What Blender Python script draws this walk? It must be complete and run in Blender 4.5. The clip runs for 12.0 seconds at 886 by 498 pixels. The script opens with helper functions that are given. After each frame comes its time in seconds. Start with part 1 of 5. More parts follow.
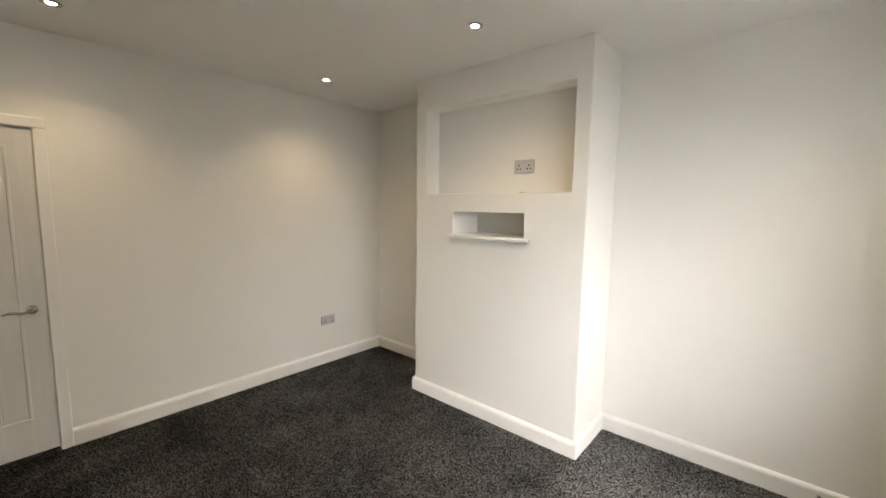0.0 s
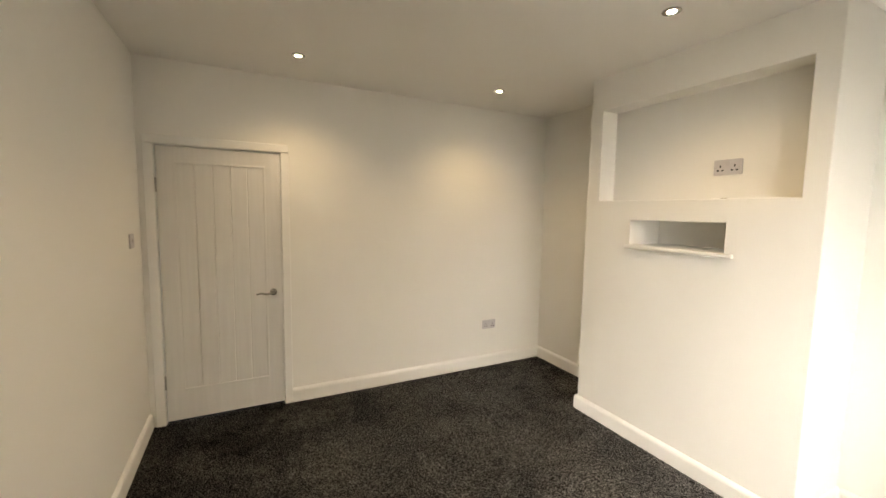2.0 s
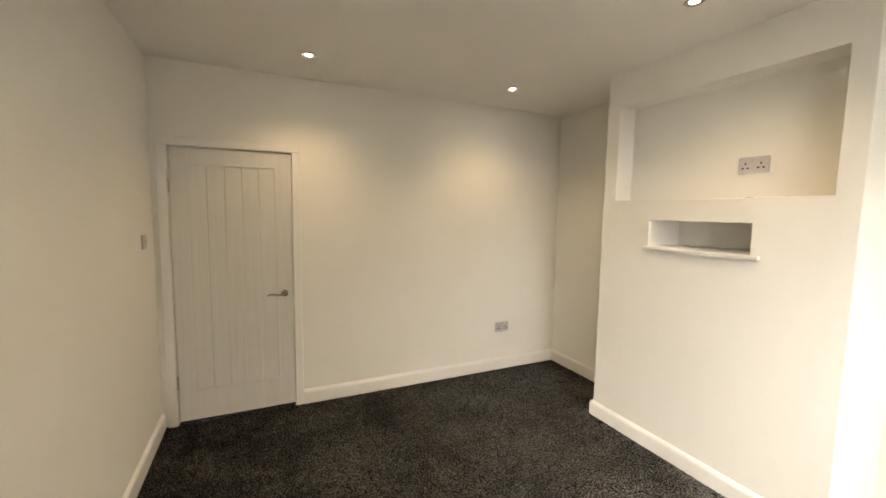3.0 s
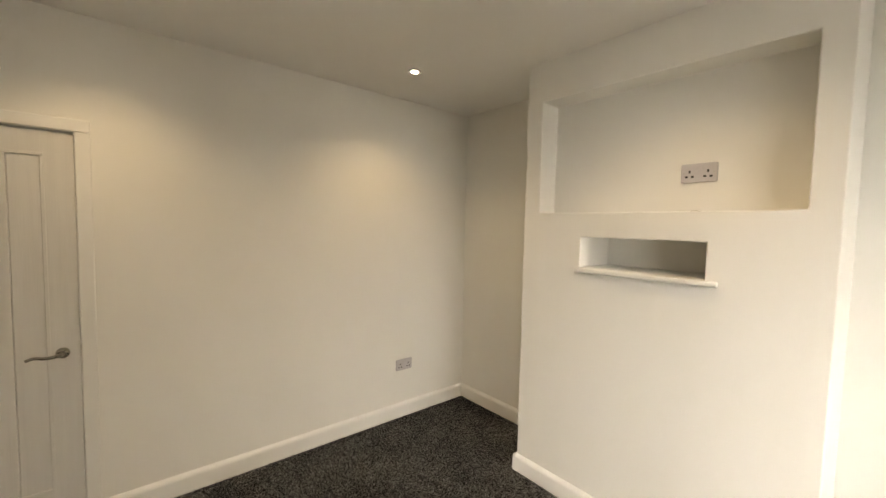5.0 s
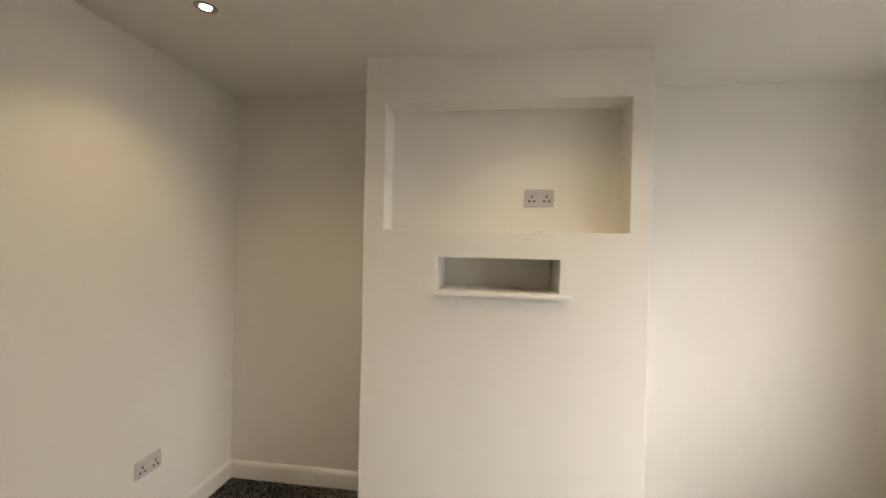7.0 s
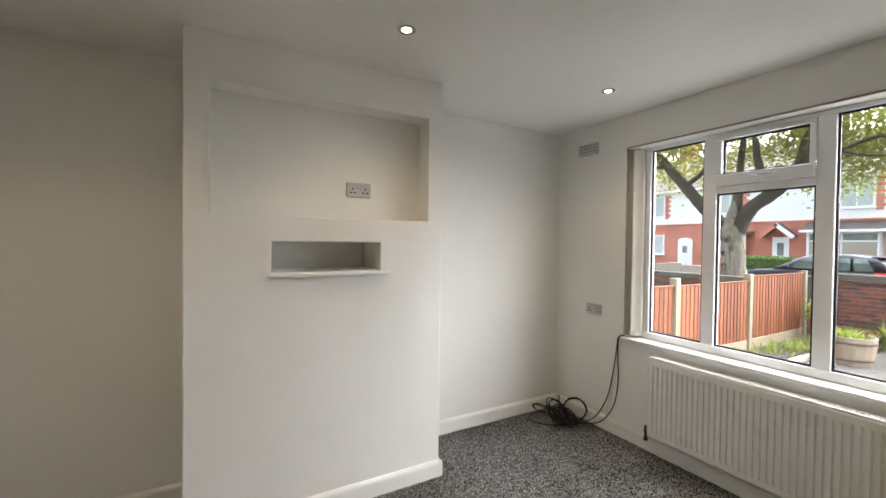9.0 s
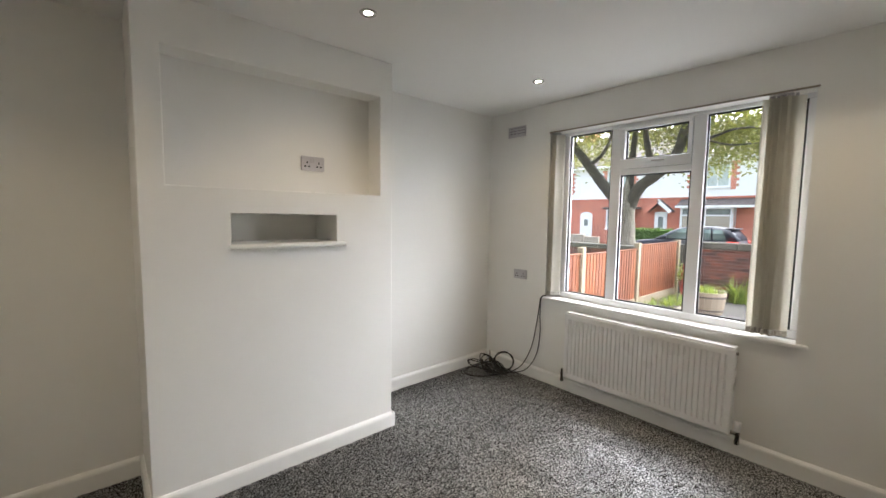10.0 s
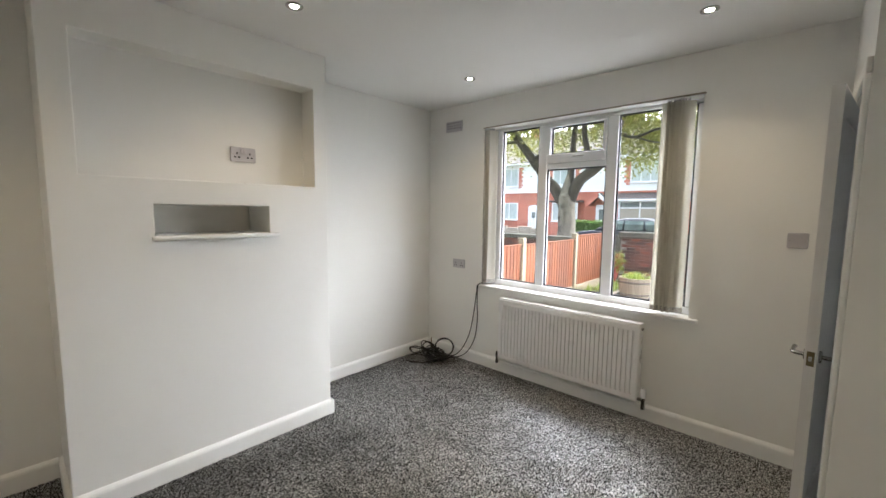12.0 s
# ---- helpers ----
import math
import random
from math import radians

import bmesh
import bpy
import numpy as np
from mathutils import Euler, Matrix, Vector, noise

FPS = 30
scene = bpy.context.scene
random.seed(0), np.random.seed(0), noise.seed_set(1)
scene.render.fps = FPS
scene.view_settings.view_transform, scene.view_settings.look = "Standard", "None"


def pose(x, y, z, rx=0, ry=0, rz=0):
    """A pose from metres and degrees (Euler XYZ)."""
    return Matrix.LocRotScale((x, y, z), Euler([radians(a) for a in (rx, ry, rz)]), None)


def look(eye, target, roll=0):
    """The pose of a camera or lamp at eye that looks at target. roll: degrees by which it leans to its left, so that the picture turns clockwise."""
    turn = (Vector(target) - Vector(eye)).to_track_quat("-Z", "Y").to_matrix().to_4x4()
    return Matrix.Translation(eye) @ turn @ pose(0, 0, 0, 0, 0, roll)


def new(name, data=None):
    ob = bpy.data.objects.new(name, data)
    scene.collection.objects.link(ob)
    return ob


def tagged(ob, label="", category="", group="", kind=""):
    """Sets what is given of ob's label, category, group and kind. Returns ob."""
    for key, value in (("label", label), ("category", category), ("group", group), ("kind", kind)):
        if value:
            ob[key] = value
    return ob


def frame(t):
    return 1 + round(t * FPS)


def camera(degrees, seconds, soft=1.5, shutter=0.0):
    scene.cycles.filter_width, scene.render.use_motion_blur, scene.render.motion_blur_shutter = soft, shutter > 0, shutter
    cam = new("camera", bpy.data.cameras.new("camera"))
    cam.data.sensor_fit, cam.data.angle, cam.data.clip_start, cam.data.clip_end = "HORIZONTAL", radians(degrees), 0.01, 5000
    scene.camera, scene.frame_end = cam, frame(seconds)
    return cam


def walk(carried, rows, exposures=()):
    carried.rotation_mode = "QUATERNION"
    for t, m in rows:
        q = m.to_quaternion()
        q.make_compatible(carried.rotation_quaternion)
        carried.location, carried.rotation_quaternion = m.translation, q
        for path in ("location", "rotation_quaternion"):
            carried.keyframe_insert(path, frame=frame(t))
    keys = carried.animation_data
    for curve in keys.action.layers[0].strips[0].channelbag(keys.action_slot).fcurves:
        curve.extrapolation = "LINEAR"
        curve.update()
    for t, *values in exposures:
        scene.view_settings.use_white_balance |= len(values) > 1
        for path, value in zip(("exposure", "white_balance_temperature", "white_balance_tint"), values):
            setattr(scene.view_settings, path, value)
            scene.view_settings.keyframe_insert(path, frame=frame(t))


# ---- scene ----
cam = camera(96.7, 12.0)
METRES, EYE, TILT, LEAN, TURN = 2.9, 1.5, 0.0, 0.0, 42.2
PATH = [
    (0, (-0.026, -0.092, 1.51), (-1.329, 1.409, 1.294), 0.8),
    (0.5, (-0.04, -0.063, 1.516), (-1.418, 1.371, 1.307), 0.9),
    (1, (-0.079, -0.123, 1.512), (-1.597, 1.164, 1.312), 0.7),
    (1.5, (-0.072, -0.116, 1.505), (-1.749, 0.957, 1.314), 1.0),
    (2, (-0.087, -0.146, 1.508), (-1.865, 0.749, 1.318), 1.0),
    (2.5, (-0.092, -0.141, 1.506), (-1.902, 0.69, 1.317), 1.0),
    (3, (-0.13, -0.117, 1.505), (-1.937, 0.72, 1.318), 0.9),
    (4.8, (-0.64, 0.208, 1.517), (-2.257, 1.376, 1.365), 0.9),
    (5, (-0.729, 0.225, 1.522), (-2.258, 1.508, 1.399), 1.2),
    (5.5, (-0.94, 0.289, 1.522), (-2.264, 1.787, 1.464), 1.3),
    (6, (-1.151, 0.368, 1.517), (-2.219, 2.059, 1.497), 1.3),
    (6.5, (-1.347, 0.328, 1.502), (-2.124, 2.171, 1.499), 1.5),
    (6.7, (-1.453, 0.28, 1.524), (-2.02, 2.198, 1.509), 1.4),
    (8.3, (-1.915, 0.153, 1.513), (-1.207, 2.023, 1.502), 0.8),
    (8.5, (-1.96, 0.108, 1.519), (-1.144, 1.934, 1.501), 0.7),
    (9, (-2.078, -0.03, 1.478), (-1.102, 1.716, 1.443), 0.7),
    (9.5, (-2.233, -0.084, 1.468), (-1.108, 1.565, 1.342), 0.9),
    (10, (-2.371, -0.104, 1.47), (-1.062, 1.399, 1.307), 0.8),
    (10.5, (-2.386, -0.161, 1.473), (-1.007, 1.276, 1.292), 0.7),
    (11, (-2.366, -0.219, 1.477), (-0.948, 1.178, 1.29), 0.7),
    (11.5, (-2.354, -0.25, 1.465), (-0.902, 1.112, 1.278), 0.7),
    (12, (-2.356, -0.276, 1.458), (-0.882, 1.062, 1.264), 0.7),
]
EXPOSURES = [(0.0, 2.62, 6450, 10), (1.0, 2.64, 6550, 10), (2.0, 2.9, 7250, 10), (4.8, 2.72, 7250, 10), (6.5, 2.5, 7150, 10), (8.5, 2.3, 6250, 10), (10.0, 2.36, 5950, 10), (12.0, 2.44, 5850, 9)]
walk(cam, [(t, look(eye, target, roll)) for t, eye, target, roll in PATH], EXPOSURES)

# ---- world and large lights ----
world = bpy.data.worlds.new("sky")
scene.world = world
world.use_nodes = True
wn = world.node_tree.nodes
sky = wn.new("ShaderNodeTexSky")
sky.sky_type = "NISHITA"
sky.sun_disc = False
sky.sun_elevation = radians(46.5)
sky.sun_rotation = radians(110.6)
sky.air_density, sky.dust_density, sky.ozone_density = 1.0, 4.0, 1.0
wn["Background"].inputs["Strength"].default_value = 0.15
cloud = wn.new("ShaderNodeHueSaturation")
cloud.inputs["Saturation"].default_value = 0.35
world.node_tree.links.new(sky.outputs["Color"], cloud.inputs["Color"])
world.node_tree.links.new(cloud.outputs["Color"], wn["Background"].inputs["Color"])

sun = new("sun", bpy.data.lights.new("sun", "SUN"))
sun.data.energy, sun.data.angle, sun.data.color = 4.75, radians(118), (1, 0.98, 0.95)
sun.matrix_world = look((40, -15, 45), (0, 0, 0))

LAMP_POWER = 3.4
LAMP_COLOUR = (1.0, 0.75, 0.45)

# ---- materials ----


class Nodes:
    """Short hand for one node material."""

    def __init__(self, name, colour, rough=0.6, metal=0.0):
        self.mat = bpy.data.materials.new(name)
        self.mat.use_nodes = True
        self.tree = self.mat.node_tree
        self.bsdf = self.tree.nodes["Principled BSDF"]
        self.bsdf.inputs["Base Color"].default_value = (*colour, 1)
        self.bsdf.inputs["Roughness"].default_value = rough
        self.bsdf.inputs["Metallic"].default_value = metal
        self.coord = self.tree.nodes.new("ShaderNodeTexCoord")

    def add(self, kind, **values):
        node = self.tree.nodes.new(kind)
        for key, value in values.items():
            node.inputs[key.replace("_", " ")].default_value = value
        return node

    def link(self, a, b):
        self.tree.links.new(a, b)

    def noise(self, scale, detail=4.0, rough=0.6, stretch=(1, 1, 1), space="Object"):
        mapping = self.add("ShaderNodeMapping")
        mapping.inputs["Scale"].default_value = stretch
        self.link(self.coord.outputs[space], mapping.inputs["Vector"])
        tex = self.add("ShaderNodeTexNoise", Scale=scale, Detail=detail, Roughness=rough)
        self.link(mapping.outputs["Vector"], tex.inputs["Vector"])
        return tex.outputs["Fac"]

    def ramp(self, fac, stops):
        node = self.add("ShaderNodeValToRGB")
        el = node.color_ramp.elements
        while len(el) < len(stops):
            el.new(0.5)
        for e, (p, c) in zip(el, stops):
            e.position, e.color = p, (*c, 1)
        self.link(fac, node.inputs["Fac"])
        return node.outputs["Color"]

    def mix(self, a, b, fac, blend="MIX"):
        node = self.tree.nodes.new("ShaderNodeMix")
        node.data_type, node.blend_type = "RGBA", blend
        for sock, value in ((node.inputs[6], a), (node.inputs[7], b), (node.inputs[0], fac)):
            if hasattr(value, "is_linked"):
                self.link(value, sock)
            elif isinstance(value, (int, float)):
                sock.default_value = value
            else:
                sock.default_value = (*value, 1)
        return node.outputs[2]

    def colour(self, out):
        self.link(out, self.bsdf.inputs["Base Color"])
        return self

    def bump(self, height, strength=0.2, distance=0.002):
        node = self.add("ShaderNodeBump", Strength=strength, Distance=distance)
        self.link(height, node.inputs["Height"])
        if self.bsdf.inputs["Normal"].is_linked:
            old = self.bsdf.inputs["Normal"].links[0].from_socket
            self.link(old, node.inputs["Normal"])
        self.link(node.outputs["Normal"], self.bsdf.inputs["Normal"])
        return self

    def gloss(self, fac, low, high):
        node = self.add("ShaderNodeMapRange", To_Min=low, To_Max=high)
        self.link(fac, node.inputs["Value"])
        self.link(node.outputs["Result"], self.bsdf.inputs["Roughness"])
        return self

    def jitter(self, a, b):
        info = self.tree.nodes.new("ShaderNodeObjectInfo")
        return self.ramp(info.outputs["Random"], [(0, a), (1, b)])

    def island(self, a, b):
        info = self.tree.nodes.new("ShaderNodeNewGeometry")
        return self.ramp(info.outputs["Random Per Island"], [(0, a), (1, b)])


def varied(name, low, high, scale, rough=0.6, bump=0.15, fine=60.0, metal=0.0, stretch=(1, 1, 1), dist=0.002):
    n = Nodes(name, low, rough, metal)
    broad = n.noise(scale, 4, 0.6, stretch)
    n.colour(n.ramp(broad, [(0.3, low), (0.7, high)]))
    if bump:
        n.bump(n.noise(fine, 3, 0.6, stretch), bump, dist)
    n.gloss(broad, max(0.02, rough - 0.08), min(1, rough + 0.08))
    return n


def wall_paint(name, low, high):
    n = Nodes(name, low, 0.62)
    broad = n.noise(0.9, 3, 0.5)
    n.colour(n.ramp(broad, [(0.3, low), (0.7, high)]))
    n.bump(n.noise(2.2, 3, 0.5), 0.35, 0.006)
    n.bump(n.noise(160, 4, 0.65), 0.12, 0.0008)
    n.gloss(n.noise(3, 3), 0.52, 0.68)
    return n.mat


M_WALL = wall_paint("white_emulsion", (0.80, 0.79, 0.75), (0.83, 0.82, 0.785))
M_CEIL = wall_paint("ceiling_emulsion", (0.78, 0.77, 0.74), (0.81, 0.80, 0.775))
M_GLOSSWHITE = varied("white_satin_paint", (0.80, 0.795, 0.77), (0.83, 0.825, 0.80), 3, 0.32, 0.08, 30, stretch=(1, 1, 1)).mat
M_DOOR = varied("white_grained_door", (0.66, 0.65, 0.63), (0.71, 0.70, 0.68), 5, 0.4, 0.35, 26, stretch=(7, 7, 0.35), dist=0.0012).mat
M_UPVC = varied("white_upvc", (0.82, 0.83, 0.84), (0.85, 0.86, 0.87), 2, 0.25, 0.03, 40).mat
M_RAD = varied("white_enamel", (0.82, 0.82, 0.81), (0.85, 0.85, 0.84), 2, 0.28, 0.03, 60).mat
M_PLASTIC = varied("white_plastic", (0.50, 0.48, 0.50), (0.55, 0.53, 0.55), 8, 0.35, 0.02, 80).mat
# beige with the outlet hole's shadow mixed into the colour
M_OUTLET = varied("shadowed_outlet", (0.22, 0.19, 0.14), (0.42, 0.38, 0.31), 40, 0.7, 0.2, 120).mat
M_SLOT = varied("dark_slot", (0.015, 0.015, 0.015), (0.02, 0.02, 0.02), 30, 0.7, 0).mat
M_CHROME = varied("polished_chrome", (0.36, 0.35, 0.335), (0.44, 0.43, 0.415), 20, 0.1, 0.02, 90, 1.0).mat
M_STEEL = varied("brushed_steel", (0.42, 0.41, 0.39), (0.5, 0.49, 0.47), 20, 0.32, 0.05, 120, 1.0).mat
M_BRASS = varied("worn_brass", (0.17, 0.135, 0.08), (0.26, 0.21, 0.14), 30, 0.35, 0.04, 90, 1.0).mat
M_CABLE = varied("black_rubber", (0.006, 0.0055, 0.005), (0.014, 0.012, 0.011), 20, 0.6, 0.05, 200).mat
M_GASKET = varied("black_gasket", (0.012, 0.012, 0.013), (0.02, 0.02, 0.02), 20, 0.55, 0).mat
M_COPPER = varied("painted_pipe", (0.7, 0.69, 0.66), (0.75, 0.74, 0.71), 12, 0.4, 0.04, 90).mat


def carpet_material():
    n = Nodes("charcoal_twist_carpet", (0.04, 0.04, 0.04), 0.9)
    tone = n.tree.nodes.new("ShaderNodeNewGeometry").outputs["Random Per Island"]
    yarn = n.ramp(tone, [(0.0, (0.003, 0.0028, 0.0026)), (0.42, (0.013, 0.0122, 0.0115)), (0.70, (0.075, 0.070, 0.066)), (1.0, (0.26, 0.245, 0.23))])
    strand = n.mix(yarn, n.ramp(n.noise(420, 2, 0.6), [(0.35, (0.55, 0.55, 0.55)), (0.65, (1.25, 1.25, 1.25))]), 0.8, "MULTIPLY")
    clump = n.noise(150, 2, 0.6)
    n.colour(n.mix(strand, n.ramp(clump, [(0.42, (0.05, 0.05, 0.05)), (0.61, (1.85, 1.85, 1.85))]), 1.0, "MULTIPLY"))
    n.link(n.ramp(clump, [(0.45, (0.0, 0.0, 0.0)), (0.60, (1.0, 1.0, 1.0))]), n.bsdf.inputs["Specular IOR Level"])
    n.bsdf.inputs["IOR"].default_value = 2.9
    n.bsdf.inputs["Roughness"].default_value = 0.43
    return n.mat


M_CARPET = carpet_material()
M_BACKING = varied("dark_carpet_backing", (0.006, 0.006, 0.006), (0.012, 0.011, 0.011), 60, 0.95, 0.3, 200).mat


def fabric_material():
    n = Nodes("cream_blind_fabric", (0.5, 0.46, 0.38), 0.85)
    streak = n.noise(9, 5, 0.7, (1, 1, 0.12))
    n.colour(n.ramp(streak, [(0.25, (0.44, 0.41, 0.335)), (0.5, (0.64, 0.61, 0.535)), (0.8, (0.77, 0.75, 0.68))]))
    n.bump(n.noise(300, 2, 0.5), 0.3, 0.0008)
    trans = n.tree.nodes.new("ShaderNodeBsdfTranslucent")
    trans.inputs["Color"].default_value = (0.80, 0.78, 0.72, 1)
    mixer = n.tree.nodes.new("ShaderNodeMixShader")
    mixer.inputs[0].default_value = 0.47
    out = n.tree.nodes["Material Output"]
    n.link(n.bsdf.outputs[0], mixer.inputs[1])
    n.link(trans.outputs[0], mixer.inputs[2])
    n.link(mixer.outputs[0], out.inputs["Surface"])
    return n.mat


M_BLIND = fabric_material()
M_RAIL = varied("dull_brown_rail", (0.20, 0.165, 0.125), (0.30, 0.26, 0.21), 12, 0.45, 0.05, 80).mat
M_WEIGHT = varied("grubby_slat_weight", (0.30, 0.28, 0.25), (0.6, 0.58, 0.54), 40, 0.6, 0.1, 90).mat


def glass_material():
    n = Nodes("clear_glass", (1, 1, 1), 0.0)
    n.bsdf.inputs["Transmission Weight"].default_value = 1.0
    n.bsdf.inputs["IOR"].default_value = 1.45
    n.bump(n.noise(1.3, 2), 0.02, 0.002)
    return n.mat


M_GLASS = glass_material()


def glow_material(name, colour, power):
    n = Nodes(name, colour, 0.4)
    n.bsdf.inputs["Emission Color"].default_value = (*colour, 1)
    n.bsdf.inputs["Emission Strength"].default_value = power
    return n.mat


M_GLOW = glow_material("lamp_glow", (1.0, 0.90, 0.74), 14)

# outdoors
M_GRASS = varied("rough_grass", (0.05, 0.085, 0.02), (0.11, 0.14, 0.045), 2.5, 0.9, 0.6, 30, dist=0.03).mat
M_SOIL = varied("garden_soil", (0.035, 0.026, 0.018), (0.09, 0.07, 0.05), 6, 0.95, 0.8, 30, dist=0.03).mat
M_ASPHALT = varied("asphalt", (0.045, 0.045, 0.048), (0.075, 0.075, 0.078), 0.8, 0.9, 0.4, 120, dist=0.004).mat
M_PAVING = varied("concrete_paving", (0.055, 0.05, 0.043), (0.10, 0.092, 0.079), 1.6, 0.88, 0.3, 50, dist=0.004).mat
M_CONCRETE = varied("weathered_concrete", (0.26, 0.225, 0.175), (0.40, 0.35, 0.28), 5, 0.9, 0.4, 60, dist=0.004).mat
M_COPING = varied("mossy_coping", (0.055, 0.048, 0.037), (0.125, 0.112, 0.088), 4, 0.92, 0.5, 50, dist=0.006).mat
M_POST = varied("pale_timber_post", (0.20, 0.16, 0.10), (0.32, 0.26, 0.18), 7, 0.8, 0.3, 40, stretch=(4, 4, 0.4)).mat


def board_material():
    n = Nodes("orange_fence_stain", (0.42, 0.13, 0.04), 0.75)
    grain = n.noise(14, 5, 0.65, (6, 6, 0.5))
    n.colour(n.mix(n.jitter((0.13, 0.034, 0.010), (0.26, 0.078, 0.022)), n.ramp(grain, [(0.3, (0.5, 0.46, 0.44)), (0.58, (1.05, 1.05, 1.05)), (0.72, (1.5, 1.7, 2.0))]), 0.85, "MULTIPLY"))
    n.bump(grain, 0.3, 0.003)
    return n.mat


M_BOARD = board_material()


def brick_piece_material(name, a, b, island=False):
    n = Nodes(name, a, 0.88)
    tone = n.island(a, b) if island else n.jitter(a, b)
    stain = n.noise(9, 5, 0.7)
    n.colour(n.mix(tone, n.ramp(stain, [(0.3, (0.5, 0.5, 0.52)), (0.65, (1.15, 1.12, 1.1))]), 0.75, "MULTIPLY"))
    n.bump(n.noise(70, 4, 0.7), 0.5, 0.004)
    return n.mat


M_BRICK = brick_piece_material("old_red_brick", (0.055, 0.03, 0.028), (0.25, 0.08, 0.05))
M_BRICK_FAR = brick_piece_material("old_red_brick_run", (0.055, 0.03, 0.028), (0.25, 0.08, 0.05), True)
M_MORTAR = varied("old_mortar", (0.20, 0.185, 0.16), (0.32, 0.30, 0.27), 10, 0.95, 0.4, 80).mat


def house_brick_material():
    n = Nodes("house_brick", (0.45, 0.13, 0.08), 0.85)
    tex = n.add("ShaderNodeTexBrick", Scale=1.0)
    tex.inputs["Brick Width"].default_value = 0.225
    tex.inputs["Row Height"].default_value = 0.075
    tex.inputs["Mortar Size"].default_value = 0.006
    tex.inputs["Color1"].default_value = (0.58, 0.185, 0.12, 1)
    tex.inputs["Color2"].default_value = (0.66, 0.25, 0.165, 1)
    tex.inputs["Mortar"].default_value = (0.3, 0.19, 0.16, 1)
    mapping = n.add("ShaderNodeMapping")
    mapping.inputs["Rotation"].default_value = (radians(90), 0, radians(90))
    n.link(n.coord.outputs["Object"], mapping.inputs["Vector"])
    sep = n.add("ShaderNodeSeparateXYZ")
    com = n.add("ShaderNodeCombineXYZ")
    n.link(n.coord.outputs["Object"], sep.inputs[0])
    n.link(sep.outputs["Y"], com.inputs["X"])
    n.link(sep.outputs["Z"], com.inputs["Y"])
    n.link(com.outputs[0], tex.inputs["Vector"])
    n.colour(n.mix(tex.outputs["Color"], n.ramp(n.noise(1.2, 4), [(0.3, (0.75, 0.72, 0.7)), (0.7, (1.1, 1.1, 1.1))]), 0.8, "MULTIPLY"))
    n.bump(tex.outputs["Fac"], -0.4, 0.006)
    return n.mat


M_HBRICK = house_brick_material()
M_RENDER = varied("white_render", (0.82, 0.82, 0.81), (0.88, 0.88, 0.87), 0.8, 0.9, 0.3, 90, dist=0.004).mat


def roof_material():
    n = Nodes("grey_roof_tiles", (0.16, 0.14, 0.13), 0.85)
    wave = n.tree.nodes.new("ShaderNodeTexWave")
    wave.bands_direction = "Z"
    wave.inputs["Scale"].default_value = 2.2
    wave.inputs["Distortion"].default_value = 0.4
    n.link(n.coord.outputs["Object"], wave.inputs["Vector"])
    n.colour(n.mix(n.ramp(n.noise(5, 5, 0.7), [(0.3, (0.065, 0.055, 0.052)), (0.7, (0.13, 0.11, 0.103))]), n.ramp(wave.outputs["Fac"], [(0.0, (0.7, 0.7, 0.7)), (0.4, (1.05, 1.05, 1.05))]), 0.8, "MULTIPLY"))
    n.bump(wave.outputs["Fac"], 0.5, 0.02)
    return n.mat


M_ROOF = roof_material()
M_HWHITE = varied("white_house_trim", (0.78, 0.78, 0.78), (0.84, 0.84, 0.84), 3, 0.35, 0.03, 40).mat
M_PANE = varied("dim_window_pane", (0.12, 0.14, 0.14), (0.27, 0.30, 0.29), 1.6, 0.08, 0).mat
M_NET = varied("net_curtain", (0.36, 0.42, 0.40), (0.58, 0.63, 0.61), 4, 0.8, 0, stretch=(1, 6, 1)).mat
# flaking trunk bark; the daylight on it is put into the pale colour
M_TRUNK = varied("flaking_bark_lit_tone", (0.075, 0.065, 0.05), (0.30, 0.265, 0.21), 15, 0.95, 1.0, 18, stretch=(1, 1, 0.5), dist=0.03).mat
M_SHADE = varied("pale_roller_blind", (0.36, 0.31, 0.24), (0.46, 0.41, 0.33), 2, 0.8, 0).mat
# rough bark darkened for limbs silhouetted against the sky; the scars share it
M_BARK = varied("rough_bark_shade_tone", (0.010, 0.0085, 0.0065), (0.095, 0.08, 0.062), 13, 0.95, 1.0, 22, stretch=(1, 1, 0.45), dist=0.03).mat


def leaf_material(name, a, b):
    n = Nodes(name, a, 0.55)
    n.colour(n.island(a, b))
    n.bsdf.inputs["Subsurface Weight"].default_value = 0.0
    trans = n.tree.nodes.new("ShaderNodeBsdfTranslucent")
    trans.inputs["Color"].default_value = (b[0] * 1.6, b[1] * 1.6, b[2], 1)
    mixer = n.tree.nodes.new("ShaderNodeMixShader")
    mixer.inputs[0].default_value = 0.4
    n.link(n.bsdf.outputs[0], mixer.inputs[1])
    n.link(trans.outputs[0], mixer.inputs[2])
    n.link(mixer.outputs[0], n.tree.nodes["Material Output"].inputs["Surface"])
    return n.mat


M_LEAF = leaf_material("tree_leaf", (0.06, 0.10, 0.025), (0.20, 0.20, 0.055))
M_HEDGE = leaf_material("hedge_leaf", (0.04, 0.085, 0.018), (0.09, 0.16, 0.035))
M_STRAP = leaf_material("strappy_leaf", (0.09, 0.15, 0.025), (0.24, 0.29, 0.07))
M_STEM = varied("red_stem", (0.30, 0.05, 0.04), (0.45, 0.10, 0.08), 20, 0.6, 0.1, 60).mat
M_CHIP = brick_piece_material("slate_chippings", (0.05, 0.045, 0.05), (0.17, 0.155, 0.16), True)
